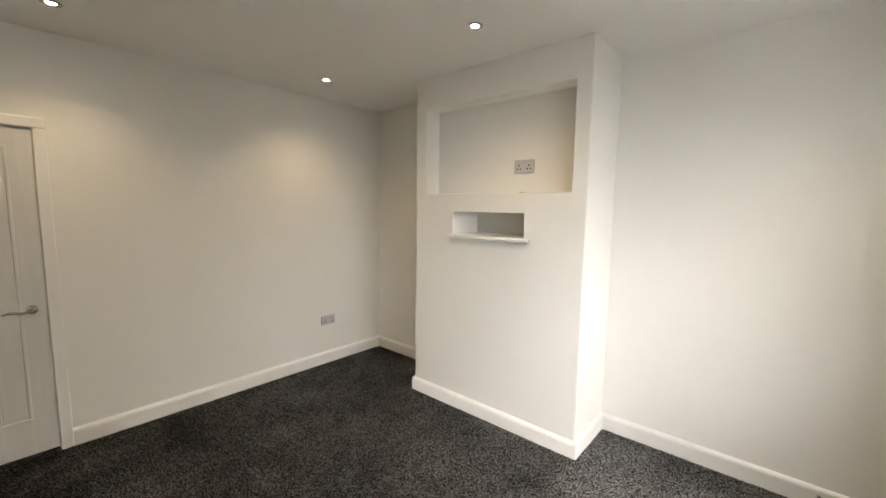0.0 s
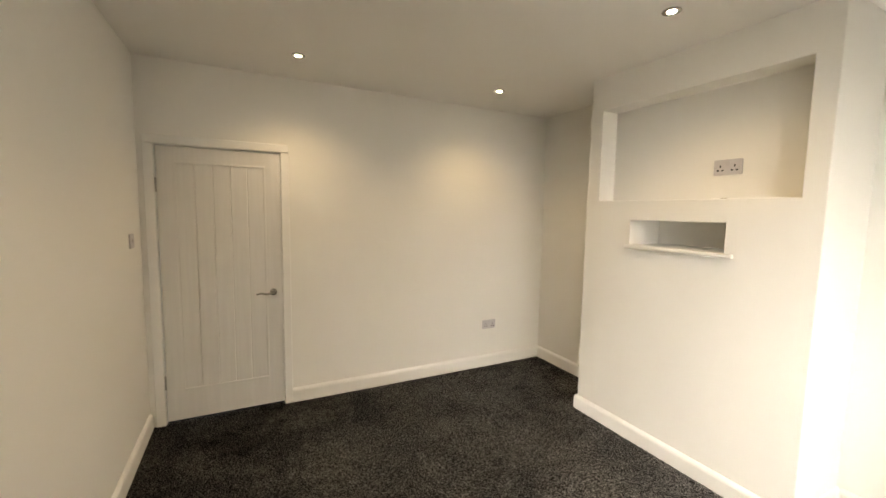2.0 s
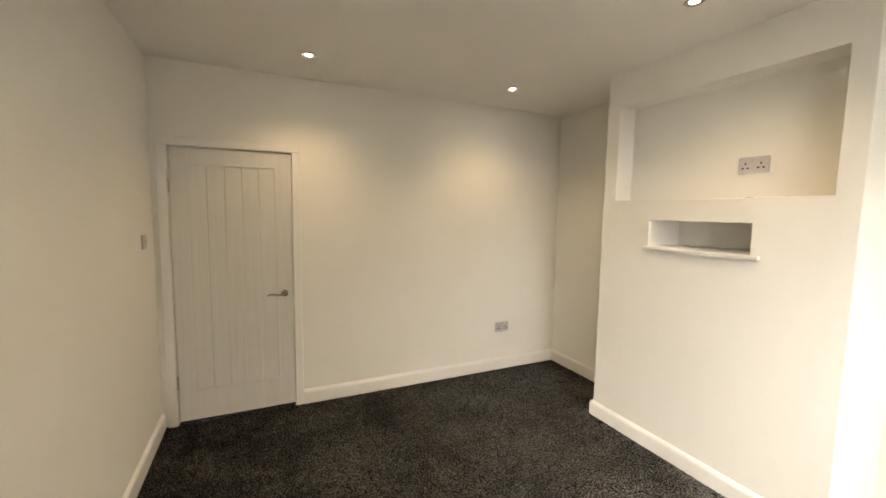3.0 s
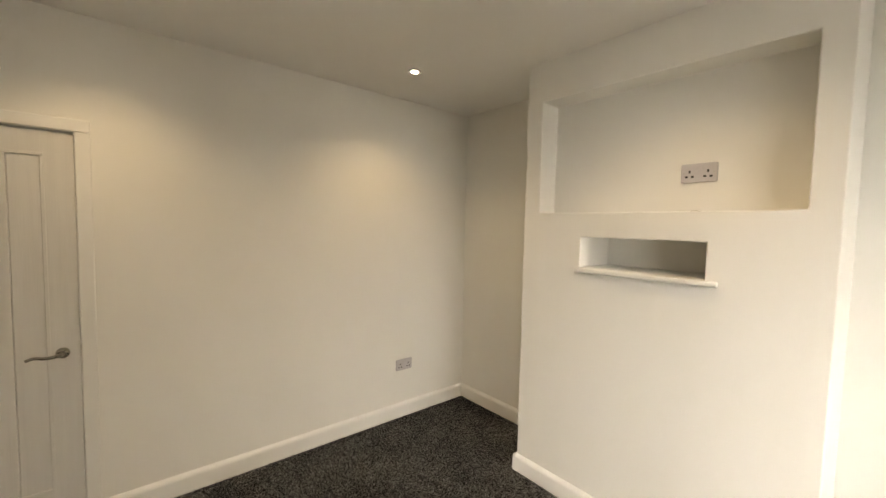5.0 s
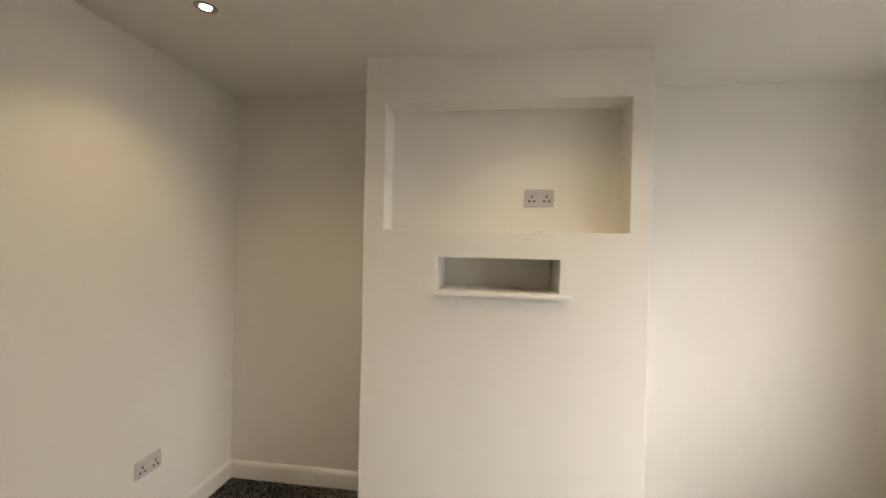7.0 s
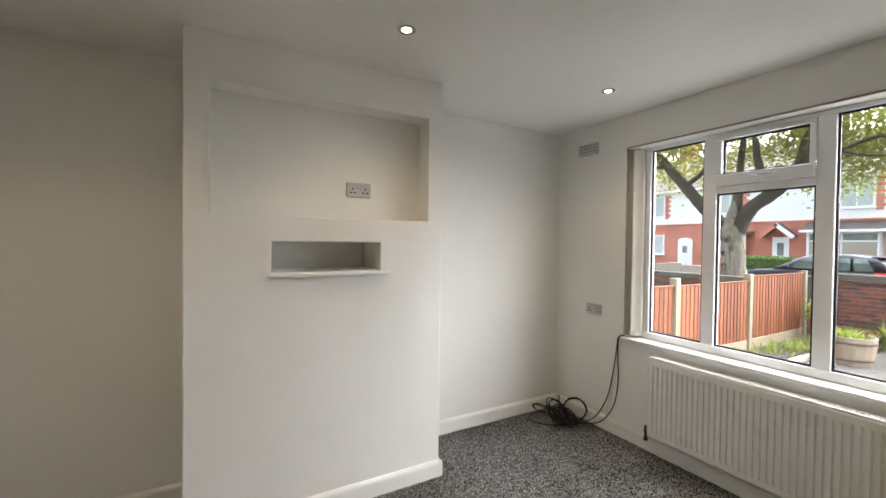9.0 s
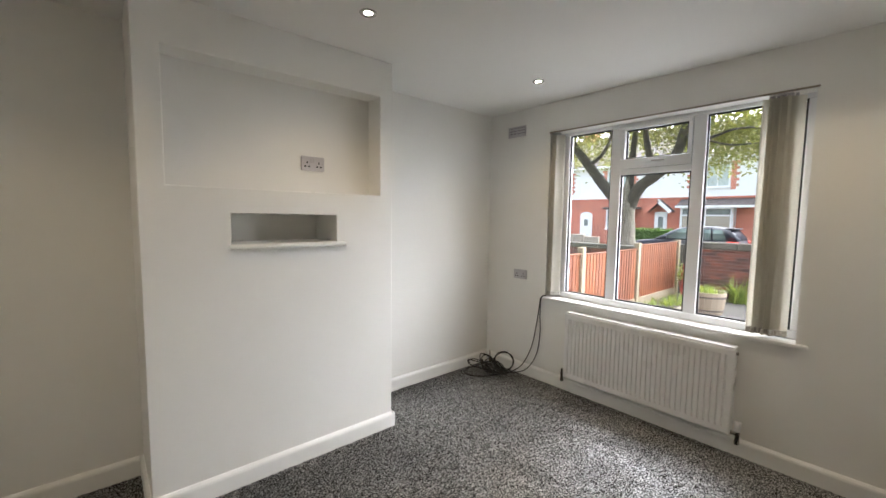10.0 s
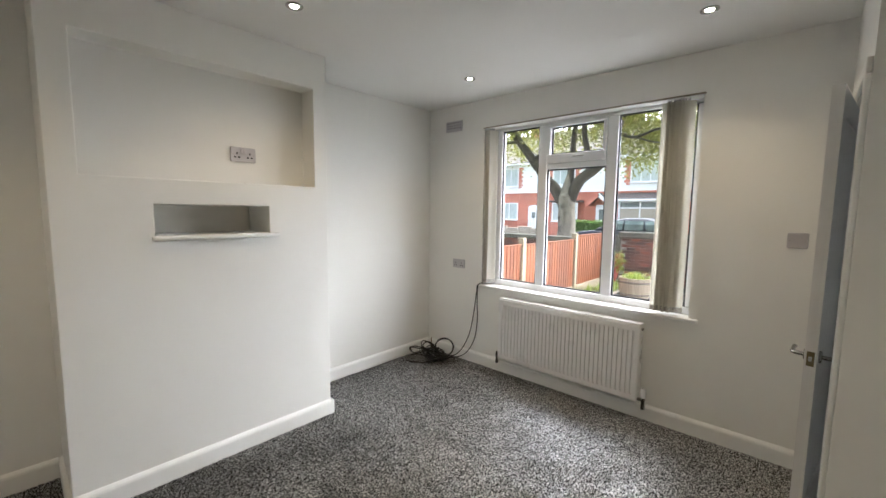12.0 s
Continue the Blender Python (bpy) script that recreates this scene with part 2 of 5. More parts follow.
M_CARPAINT = varied("dark_blue_car_paint", (0.010, 0.012, 0.018), (0.014, 0.016, 0.025), 2, 0.35, 0).mat
M_CARPAINT.node_tree.nodes["Principled BSDF"].inputs["Specular IOR Level"].default_value = 0.2
# patchy grey-green base colour stands for sky reflected in the car windows
M_CARGLASS = varied("car_glass_sky_reflection", (0.04, 0.06, 0.055), (0.17, 0.22, 0.20), 2.5, 0.08, 0).mat
M_TYRE = varied("tyre_rubber", (0.015, 0.015, 0.015), (0.025, 0.025, 0.025), 20, 0.85, 0.2, 60).mat
M_RED = varied("red_lamp_lens", (0.5, 0.02, 0.02), (0.6, 0.03, 0.03), 8, 0.15, 0).mat
M_OAK = varied("weathered_oak", (0.20, 0.155, 0.11), (0.36, 0.29, 0.21), 8, 0.85, 0.4, 40, stretch=(3, 3, 0.5), dist=0.004).mat
M_HOOP = varied("rusty_hoop", (0.07, 0.055, 0.045), (0.13, 0.10, 0.08), 20, 0.7, 0.2, 60).mat

# ---- mesh helpers ----


def mesh_of(name, bm, material, smooth=False):
    me = bpy.data.meshes.new(name)
    bmesh.ops.recalc_face_normals(bm, faces=bm.faces)
    bm.to_mesh(me)
    bm.free()
    if material:
        me.materials.append(material)
    if smooth:
        for p in me.polygons:
            p.use_smooth = True
    return me


def part(name, bm, material, parent=None, label="", smooth=False):
    ob = new(name, mesh_of(name, bm, material, smooth))
    if parent:
        ob.parent = parent
    return tagged(ob, label)


def thing(name, label, category, at=(0, 0, 0), turn=0.0, group="", kind=""):
    ob = new(name)
    ob.matrix_basis = pose(*at, 0, 0, turn)
    return tagged(ob, label, category, group, kind)


def box(bm, lo, hi, bevel=0.0, segments=2, m=None):
    """A box from corner to corner, with rounded edges."""
    lo, hi = Vector(lo), Vector(hi)
    made = bmesh.ops.create_cube(bm, size=1.0)["verts"]
    bmesh.ops.scale(bm, vec=hi - lo, verts=made)
    bmesh.ops.translate(bm, vec=(lo + hi) / 2, verts=made)
    if bevel:
        edges = {e for v in made for e in v.link_edges}
        out = bmesh.ops.bevel(bm, geom=list(edges), offset=bevel, segments=segments, affect="EDGES", profile=0.5)
        made = list({v for f in out["faces"] for v in f.verts} | {v for v in made if v.is_valid})
    if m:
        bmesh.ops.transform(bm, matrix=m, verts=made)
    return made


def boxes(*items, bevel=0.0):
    bm = bmesh.new()
    for lo, hi in items:
        box(bm, lo, hi, bevel)
    return bm


def rod(bm, a, b, r1, r2=None, sides=16):
    a, b = Vector(a), Vector(b)
    d = b - a
    out = bmesh.ops.create_cone(bm, cap_ends=True, segments=sides, radius1=r1, radius2=r1 if r2 is None else r2, depth=d.length)
    m = Matrix.Translation((a + b) / 2) @ d.to_track_quat("Z", "Y").to_matrix().to_4x4()
    bmesh.ops.transform(bm, matrix=m, verts=out["verts"])
    return out["verts"]


def lathe(profile, sides=24, axis="Z"):
    """A turned mesh from (radius, height) pairs."""
    bm = bmesh.new()
    rings = []
    for r, z in profile:
        rings.append([bm.verts.new((r * math.cos(2 * math.pi * k / sides), r * math.sin(2 * math.pi * k / sides), z)) for k in range(sides)])
    for a, b in zip(rings, rings[1:]):
        for k in range(sides):
            bm.faces.new((a[k], a[(k + 1) % sides], b[(k + 1) % sides], b[k]))
    for ring in (rings[0], rings[-1]):
        bm.faces.new(ring)
    return bm


def tube(points, radius, sides=8, taper=None):
    """A round tube along a line of points."""
    bm = bmesh.new()
    pts = [Vector(p) for p in points]
    rings = []
    side = None
    for i, p in enumerate(pts):
        d = (pts[min(i + 1, len(pts) - 1)] - pts[max(i - 1, 0)]).normalized()
        if side is None:
            side = d.orthogonal().normalized()
        side = (side - d * side.dot(d)).normalized()
        up = d.cross(side)
        r = radius if taper is None else taper[i]
        rings.append([bm.verts.new(p + r * (math.cos(2 * math.pi * k / sides) * side + math.sin(2 * math.pi * k / sides) * up)) for k in range(sides)])
    for a, b in zip(rings, rings[1:]):
        for k in range(sides):
            bm.faces.new((a[k], a[(k + 1) % sides], b[(k + 1) % sides], b[k]))
    bm.faces.new(rings[0])
    bm.faces.new(rings[-1])
    return bm


def spline(points, steps=8):
    """A smooth line through the points."""
    pts = [Vector(p) for p in points]
    pts = [2 * pts[0] - pts[1]] + pts + [2 * pts[-1] - pts[-2]]
    out = []
    for p0, p1, p2, p3 in zip(pts, pts[1:], pts[2:], pts[3:]):
        for s in range(steps):
            t = s / steps
            out.append(0.5 * (2 * p1 + (p2 - p0) * t + (2 * p0 - 5 * p1 + 4 * p2 - p3) * t * t + (3 * p1 - p0 - 3 * p2 + p3) * t ** 3))
    out.append(pts[-2])
    return out


def extrude_profile(profile, a, b, out):
    """A moulding: profile (depth, height) pairs swept from a to b; depth goes along out."""
    bm = bmesh.new()
    a, b, out = Vector(a), Vector(b), Vector(out)
    rings = [[bm.verts.new(p + out * d + Vector((0, 0, h))) for d, h in profile] for p in (a, b)]
    n = len(profile)
    for k in range(n):
        bm.faces.new((rings[0][k], rings[0][(k + 1) % n], rings[1][(k + 1) % n], rings[1][k]))
    bm.faces.new(rings[0])
    bm.faces.new(rings[1])
    return bm


def soften(ob, width, segments=2):
    mod = ob.modifiers.new("bevel", "BEVEL")
    mod.width, mod.segments, mod.limit_method, mod.angle_limit = width, segments, "ANGLE", radians(40)
    return ob


# ---- the room ----
WEST, EAST, NORTH, SOUTH, SOUTH_EAST = -3.255, 0.59, 2.59, -0.755, -0.42
CEIL = 2.455
CH_L, CH_R, CH_Y = -2.240, -0.884, 2.13
RETURN_X = -0.30

floor = tagged(part("floor", boxes(((WEST - 0.3, -2.2, -0.12), (EAST, NORTH + 0.3, 0.0))), M_BACKING), "charcoal flecked twist-pile fitted carpet with trodden marks", "floor", kind="structure")


def drift(gx, gy, gen, waves):
    """A slow uneven field between about -1 and 1."""
    total = 0
    for wave, amp in waves:
        ph = gen.random(4) * 6.28
        total = total + amp * np.sin(wave * gx + 2.6 * np.sin(wave * 0.53 * gy + ph[0]) + ph[1]) * np.sin(wave * 0.8 * gy + 2.6 * np.sin(wave * 0.47 * gx + ph[2]) + ph[3])
    return total


def pile(x0, x1, y0, y1, step):
    """The tufts of the carpet, each a short bent tongue of yarn; the pile leans to the window and is trodden this way and that."""
    nx, ny = int((x1 - x0) / step), int((y1 - y0) / step)
    gx, gy = np.meshgrid(np.linspace(x0, x1, nx), np.linspace(y0, y1, ny), indexing="ij")
    gen = np.random.default_rng(5)
    shape = (nx, ny)
    tread = drift(gx, gy, gen, ((5, 0.5), (11, 0.45), (23, 0.4), (47, 0.3)))
    swirl = drift(gx, gy, gen, ((4, 0.5), (13, 0.5), (29, 0.4)))
    gx = gx + (gen.random(shape) - 0.5) * step
    gy = gy + (gen.random(shape) - 0.5) * step
    lift = np.radians(np.clip(24 + 15 * tread + gen.normal(0, 8, shape), 2, 60))
    heading = np.radians(34 * swirl + gen.normal(0, 24, shape))
    length = 0.0092 * (0.75 + 0.5 * gen.random(shape))
    width = 0.0026 * (0.8 + 0.5 * gen.random(shape))
    dx, dy = np.cos(heading), np.sin(heading)
    rows = []
    for along, rise, half in ((0.0, 0.0, 0.8), (0.55, 0.75, 1.0), (1.0, 1.0, 0.75)):
        cx = gx + dx * length * along * np.cos(lift)
        cy = gy + dy * length * along * np.cos(lift)
        cz = length * rise * np.sin(lift) + 0.001
        for side in (-1, 1):
            rows.append(np.stack((cx - dy * width * half * side, cy + dx * width * half * side, cz), -1))
    co = np.stack(rows, 2).reshape(-1, 3)
    first = np.arange(nx * ny)[:, None] * 6
    quads = np.concatenate((first + np.array([[0, 1, 3, 2]]), first + np.array([[2, 3, 5, 4]])))
    me = bpy.data.meshes.new("carpet_pile")
    me.from_pydata(co.tolist(), [], quads.tolist())
    me.materials.append(M_CARPET)
    return me


carpet_face = new("carpet_pile", pile(WEST - 0.02, EAST + 0.01, SOUTH - 0.02, NORTH + 0.01, 0.0053))
carpet_face.parent = floor
carpet_face.location = (0, 0, 0.001)
tagged(carpet_face, kind="stuff")
ceiling = tagged(part("ceiling", boxes(((WEST - 0.3, -2.2, CEIL), (EAST + 0.3, NORTH + 0.3, CEIL + 0.2))), M_CEIL), "plain matt white painted plaster ceiling", "ceiling", kind="structure")

# west wall with its door opening
WD0, WD1, WDT = -0.668, 0.099, 1.910
tagged(part("wall_west", boxes(((WEST - 0.12, SOUTH - 0.12, 0), (WEST, WD0 - 0.02, CEIL)), ((WEST - 0.12, WD1 + 0.02, 0), (WEST, NORTH + 0.12, CEIL)), ((WEST - 0.12, WD0 - 0.02, WDT + 0.02), (WEST, WD1 + 0.02, CEIL)), ((WEST - 0.4, SOUTH - 0.1, 0), (WEST - 0.35, 0.5, CEIL))), M_WALL), "smooth off-white painted plaster wall with a panelled door", "wall", kind="structure")
tagged(part("wall_north", boxes(((WEST, NORTH, 0), (EAST, NORTH + 0.12, CEIL))), M_WALL), "smooth off-white painted plaster wall behind the chimney breast", "wall", kind="structure")
tagged(part("wall_south", boxes(((WEST, SOUTH - 0.12, 0), (RETURN_X, SOUTH, CEIL))), M_WALL), "smooth off-white painted plaster wall with a light switch", "wall", kind="structure")

# south-east part: a boxed-forward wall with the doorway to the hall
SD0, SD1, SDT = -0.225, 0.515, 1.955
tagged(part("wall_south_east", boxes(((RETURN_X, SOUTH - 0.12, 0), (SD0 - 0.02, SOUTH_EAST, CEIL)), ((SD1 + 0.02, SOUTH_EAST - 0.12, 0), (EAST, SOUTH_EAST, CEIL)), ((SD0 - 0.02, SOUTH_EAST - 0.12, SDT + 0.02), (SD1 + 0.02, SOUTH_EAST, CEIL))), M_WALL), "off-white painted plaster wall round the hall doorway", "wall", kind="structure")
# the unseen hall beyond, with a bare opening added to the east for daylight
tagged(part("wall_hall", boxes(((RETURN_X - 0.9, -1.75, 0), (EAST + 0.3, -1.63, CEIL)), ((RETURN_X - 0.9, -1.63, 0), (RETURN_X - 0.8, SOUTH - 0.12, CEIL)), ((EAST, -1.15, 0), (EAST + 0.3, SOUTH_EAST - 0.12, CEIL)), ((EAST, -1.63, 0), (EAST + 0.3, -1.42, CEIL)), ((EAST, -1.42, 1.75), (EAST + 0.3, -1.15, CEIL)), ((EAST, -1.42, 0), (EAST + 0.3, -1.15, 1.05))), M_WALL), "plain unseen hall walls beyond the doorway with an added daylight opening", "wall", kind="structure")

# east wall with the window opening
WY0, WY1, WZ0, WZ1 = 0.228, 1.905, 0.775, 2.195
EX = EAST + 0.26
tagged(part("wall_east", boxes(((EAST, SOUTH_EAST, 0), (EX, WY0, CEIL)), ((EAST, WY1, 0), (EX, NORTH + 0.12, CEIL)), ((EAST, WY0, 0), (EX, WY1, WZ0)), ((EAST, WY0, WZ1), (EX, WY1, CEIL))), M_WALL), "off-white painted plaster wall round the front window", "wall", kind="structure")


def relief(xs, zs, depths):
    """A wall face made of rectangles at several depths, with all the returns between them, one closed sheet towards the room."""
    bm = bmesh.new()

    def quad(*p):
        bm.faces.new([bm.verts.new(q) for q in p])

    nx, nz = len(xs) - 1, len(zs) - 1
    for i in range(nx):
        for k in range(nz):
            y = depths[k][i]
            quad((xs[i], y, zs[k]), (xs[i + 1], y, zs[k]), (xs[i + 1], y, zs[k + 1]), (xs[i], y, zs[k + 1]))
            if i + 1 < nx and depths[k][i + 1] != y:
                w = depths[k][i + 1]
                quad((xs[i + 1], y, zs[k]), (xs[i + 1], w, zs[k]), (xs[i + 1], w, zs[k + 1]), (xs[i + 1], y, zs[k + 1]))
            if k + 1 < nz and depths[k + 1][i] != y:
                w = depths[k + 1][i]
                quad((xs[i], y, zs[k + 1]), (xs[i + 1], y, zs[k + 1]), (xs[i + 1], w, zs[k + 1]), (xs[i], w, zs[k + 1]))
    back = NORTH
    for x, i in ((xs[0], 0), (xs[-1], nx - 1)):
        for k in range(nz):
            quad((x, depths[k][i], zs[k]), (x, back, zs[k]), (x, back, zs[k + 1]), (x, depths[k][i], zs[k + 1]))
    bmesh.ops.remove_doubles(bm, verts=bm.verts, dist=0.0005)
    return bm


F, NB, SB = CH_Y, 2.275, 2.43
breast = part("chimney_breast", relief(
    [CH_L, -2.135, -1.864, -1.284, -0.977, CH_R],
    [0.0, 1.307, 1.472, 1.602, 2.232, CEIL],
    [[F, F, F, F, F], [F, F, SB, F, F], [F, F, F, F, F], [F, NB, NB, NB, F], [F, F, F, F, F]]), M_WALL)
tagged(soften(breast, 0.005), "white plastered chimney breast with a media recess and slot", "chimney breast", kind="structure")

# baseboards
SKIRT = [(0, -0.02), (0.018, -0.02), (0.018, 0.078), (0.015, 0.089), (0.008, 0.098), (0.004, 0.102), (0, 0.102)]


def baseboard(a, b, out, lift=0.011):
    ob = part("baseboard", extrude_profile(SKIRT, (*a, lift), (*b, lift), (*out, 0)), M_GLOSSWHITE)
    return tagged(ob, "white gloss-painted timber skirting board with rounded top", "baseboard", kind="structure")


S = 0.018
baseboard((WEST, 0.153), (WEST, NORTH), (1, 0))
baseboard((WEST + S, NORTH), (CH_L - S, NORTH), (0, -1))
baseboard((CH_L, NORTH), (CH_L, CH_Y - S), (-1, 0))
baseboard((CH_L, CH_Y), (CH_R, CH_Y), (0, -1), 0.006)
baseboard((CH_R, CH_Y - S), (CH_R, NORTH), (1, 0))
baseboard((CH_R + S, NORTH), (EAST - S, NORTH), (0, -1))
baseboard((EAST, NORTH), (EAST, SOUTH_EAST), (-1, 0))
baseboard((WEST + 0.02, SOUTH), (RETURN_X - S, SOUTH), (0, 1))
baseboard((RETURN_X, SOUTH), (RETURN_X, SOUTH_EAST), (-1, 0))

# ---- doors ----


def lever_handle(parent, flip=1):
    """A lever on a round rose; the rose lies in the plane y = 0, the lever points to -x and stands out along -y * flip."""
    rose = lathe([(0.0255, 0.0), (0.0255, 0.005), (0.022, 0.009), (0.010, 0.010)], 24)
    bmesh.ops.rotate(rose, verts=rose.verts, matrix=Matrix.Rotation(radians(90 * flip), 3, "X"))
    handle = part("door_handle", rose, M_CHROME, parent, "polished chrome lever handle on a round rose", True)
    line = spline([(0, 0, 0), (0, -0.03 * flip, 0), (-0.012, -0.047 * flip, 0), (-0.05, -0.05 * flip, -0.004), (-0.09, -0.052 * flip, 0.004), (-0.118, -0.050 * flip, -0.004)], 5)
    n = len(line)
    lever = part("lever", tube(line, 0.009, 10, [0.0095 - 0.003 * i / n for i in range(n)]), M_CHROME, handle, smooth=True)
    return handle


def door_leaf(parent, width, height, lever_flip=1):
    """A cottage door: x from 0 at the hinge to width, y from 0 (room face) to 0.038, with a sunk boarded panel."""
    bm = bmesh.new()
    px0, px1, pz0, pz1 = 0.105, width - 0.112, 0.215, height - 0.11
    box(bm, (0, 0, 0), (width, 0.038, pz0))
    box(bm, (0, 0, pz1), (width, 0.038, height))
    box(bm, (0, 0, pz0), (px0, 0.038, pz1))
    box(bm, (px1, 0, pz0), (width, 0.038, pz1))
    leaf = part("leaf", bm, M_DOOR, parent, "white-painted boarded door leaf")
    boards = 5
    w = (px1 - px0) / boards
    for k in range(boards):
        b = bmesh.new()
        box(b, (px0 + k * w + 0.0005, 0.005, pz0 - 0.002), (px0 + (k + 1) * w - 0.0005, 0.033, pz1 + 0.002), 0.004, 2)
        part("panel_board", b, M_DOOR, leaf)
    for lo, hi in (((px0 - 0.012, -0.0012, pz0 - 0.012), (px1 + 0.012, 0.006, pz0 + 0.004)), ((px0 - 0.012, -0.0012, pz1 - 0.004), (px1 + 0.012, 0.006, pz1 + 0.012)), ((px0 - 0.012, -0.0012, pz0 + 0.004), (px0 + 0.004, 0.006, pz1 - 0.004)), ((px1 - 0.004, -0.0012, pz0 + 0.004), (px1 + 0.012, 0.006, pz1 - 0.004))):
        b = bmesh.new()
        box(b, lo, hi, 0.003, 2)
        part("panel_moulding", b, M_DOOR, leaf)
    hz = 0.862
    h = lever_handle(leaf)
    h.matrix_basis = pose(width - 0.062, 0.0, hz)
    h2 = lever_handle(leaf, -1)
    h2.matrix_basis = pose(width - 0.062, 0.038, hz)
    latch = boxes(((width - 0.0005, 0.007, hz - 0.03), (width + 0.002, 0.031, hz + 0.03)), bevel=0.0008)
    part("latch_plate", latch, M_BRASS, leaf, "dull brass latch plate")
    bolt = boxes(((width + 0.001, 0.013, hz - 0.008), (width + 0.010, 0.024, hz + 0.010)), bevel=0.002)
    part("latch_bolt", bolt, M_STEEL, leaf)
    return leaf


def hinge(parent, at):
    bm = bmesh.new()
    rod(bm, (0, 0, -0.045), (0, 0, 0.045), 0.0065, sides=12)
    rod(bm, (0, 0, -0.05), (0, 0, 0.05), 0.004, sides=10)
    box(bm, (-0.004, 0.0, -0.045), (0.016, 0.004, 0.045))
    ob = part("hinge", bm, M_STEEL, parent, "brushed steel butt hinge")
    ob.matrix_basis = pose(*at)


ARCH = [(0, 0), (0.018, 0.0), (0.018, 0.03), (0.014, 0.05), (0.009, 0.062), (0, 0.062)]


def door_frame(parent, width, height):
    """Lining and architrave round an opening 0..width in x, the room side towards -y, the wall face in y = 0."""
    for lo, hi in (((-0.02, 0.002, 0), (-0.003, 0.118, height + 0.003)), ((width + 0.003, 0.002, 0), (width + 0.02, 0.118, height + 0.003)), ((-0.02, 0.002, height + 0.003), (width + 0.02, 0.118, height + 0.02))):
        part("lining", boxes((lo, hi)), M_GLOSSWHITE, parent)
    for lo, hi in (((-0.003, 0.052, 0), (0.010, 0.085, height - 0.01)), ((width - 0.010, 0.052, 0), (width + 0.003, 0.085, height - 0.01)), ((-0.003, 0.052, height - 0.01), (width + 0.003, 0.085, height + 0.003))):
        part("door_stop", boxes((lo, hi), bevel=0.001), M_GLOSSWHITE, parent)
    for x0, x1 in ((-0.062, -0.004), (width + 0.004, width + 0.062)):
        bm = bmesh.new()
        box(bm, (x0, -0.018, 0), (x1, 0.0, height + 0.004), 0.006, 3)
        part("architrave", bm, M_GLOSSWHITE, parent)
    bm = bmesh.new()
    box(bm, (-0.062, -0.018, height + 0.0045), (width + 0.062, 0.0, height + 0.062), 0.006, 3)
    part("architrave", bm, M_GLOSSWHITE, parent)


# west door, shut: hinged at its south side
door_1 = tagged(thing("door_1", "", "", (WEST, WD0 + 0.006, 0), 90), "shut white boarded cottage door in a white frame", "door", kind="structure")
door_frame(door_1, WD1 - WD0 - 0.012, WDT)
leaf_1 = door_leaf(door_1, WD1 - WD0 - 0.0175, WDT - 0.026)
leaf_1.matrix_basis = pose(0.007, 0.002, 0.023)
for z in (0.30, 1.65):
    hinge(door_1, (0.001, 0.004, z))

# hall door, ajar: hinged at its east side, mirrored
door_2 = tagged(thing("door_2", "", "", (SD1, SOUTH_EAST, 0), 180), "white boarded cottage door standing ajar to the hall", "door", kind="structure")
door_frame(door_2, SD1 - SD0, SDT)
leaf_2 = door_leaf(door_2, SD1 - SD0 - 0.01, SDT - 0.022)
leaf_2.matrix_basis = pose(0.005, -0.002, 0.018, 0, 0, -7.5)

# ---- electrics ----


def round_rect(w, h, r, d, n=5):
    """A plate with rounded corners in x and z, its back in y = 0 and its front at y = -d."""
    bm = bmesh.new()
    pts = []
    for cx, cz, a0 in ((w / 2 - r, h / 2 - r, 0), (-w / 2 + r, h / 2 - r, 90), (-w / 2 + r, -h / 2 + r, 180), (w / 2 - r, -h / 2 + r, 270)):
        for k in range(n + 1):
            a = radians(a0 + 90 * k / n)
            pts.append((cx + r * math.cos(a), cz + r * math.sin(a)))
    rings = []
    for y, s in ((0, 1.0), (-d * 0.7, 1.0), (-d, 0.965)):
        rings.append([bm.verts.new((x * s, y, z * s)) for x, z in pts])
    for a, b in zip(rings, rings[1:]):
        for k in range(len(pts)):
            bm.faces.new((a[k], a[(k + 1) % len(pts)], b[(k + 1) % len(pts)], b[k]))
    bm.faces.new(rings[0])
    bm.faces.new(rings[-1])
    return bm


def double_socket(at, turn, label):
    ob = thing("double_socket", label, "socket", at, turn, "wall sockets")
    part("plate", round_rect(0.146, 0.086, 0.008, 0.010), M_PLASTIC, ob)
    for cx in (-0.037, 0.037):
        for x, z, w, h in ((cx, 0.006, 0.0072, 0.0125), (cx - 0.012, -0.017, 0.0115, 0.0085), (cx + 0.012, -0.017, 0.0115, 0.0085)):
            part("pin_slot", boxes(((x - w / 2, -0.0108, z - h / 2), (x + w / 2, -0.0095, z + h / 2))), M_SLOT, ob)
    for cx in (-0.0085, 0.0085):
        bm = boxes(((cx - 0.007, -0.0145, 0.006), (cx + 0.007, -0.009, 0.031)), bevel=0.0015)
        part("rocker", bm, M_PLASTIC, ob)
    for cx in (-0.060, 0.060):
        bm = bmesh.new()
        rod(bm, (cx, -0.0094, 0), (cx, -0.0112, 0), 0.003, sides=10)
        part("screw", bm, M_STEEL, ob)
    return ob


double_socket((-1.371, NB, 1.781), 0, "white plastic double socket inside the media recess")
double_socket((WEST, 1.963, 0.418), 90, "white plastic double socket low on the wall")
double_socket((EAST, 2.183, 0.945), -90, "white plastic double socket beside the window")


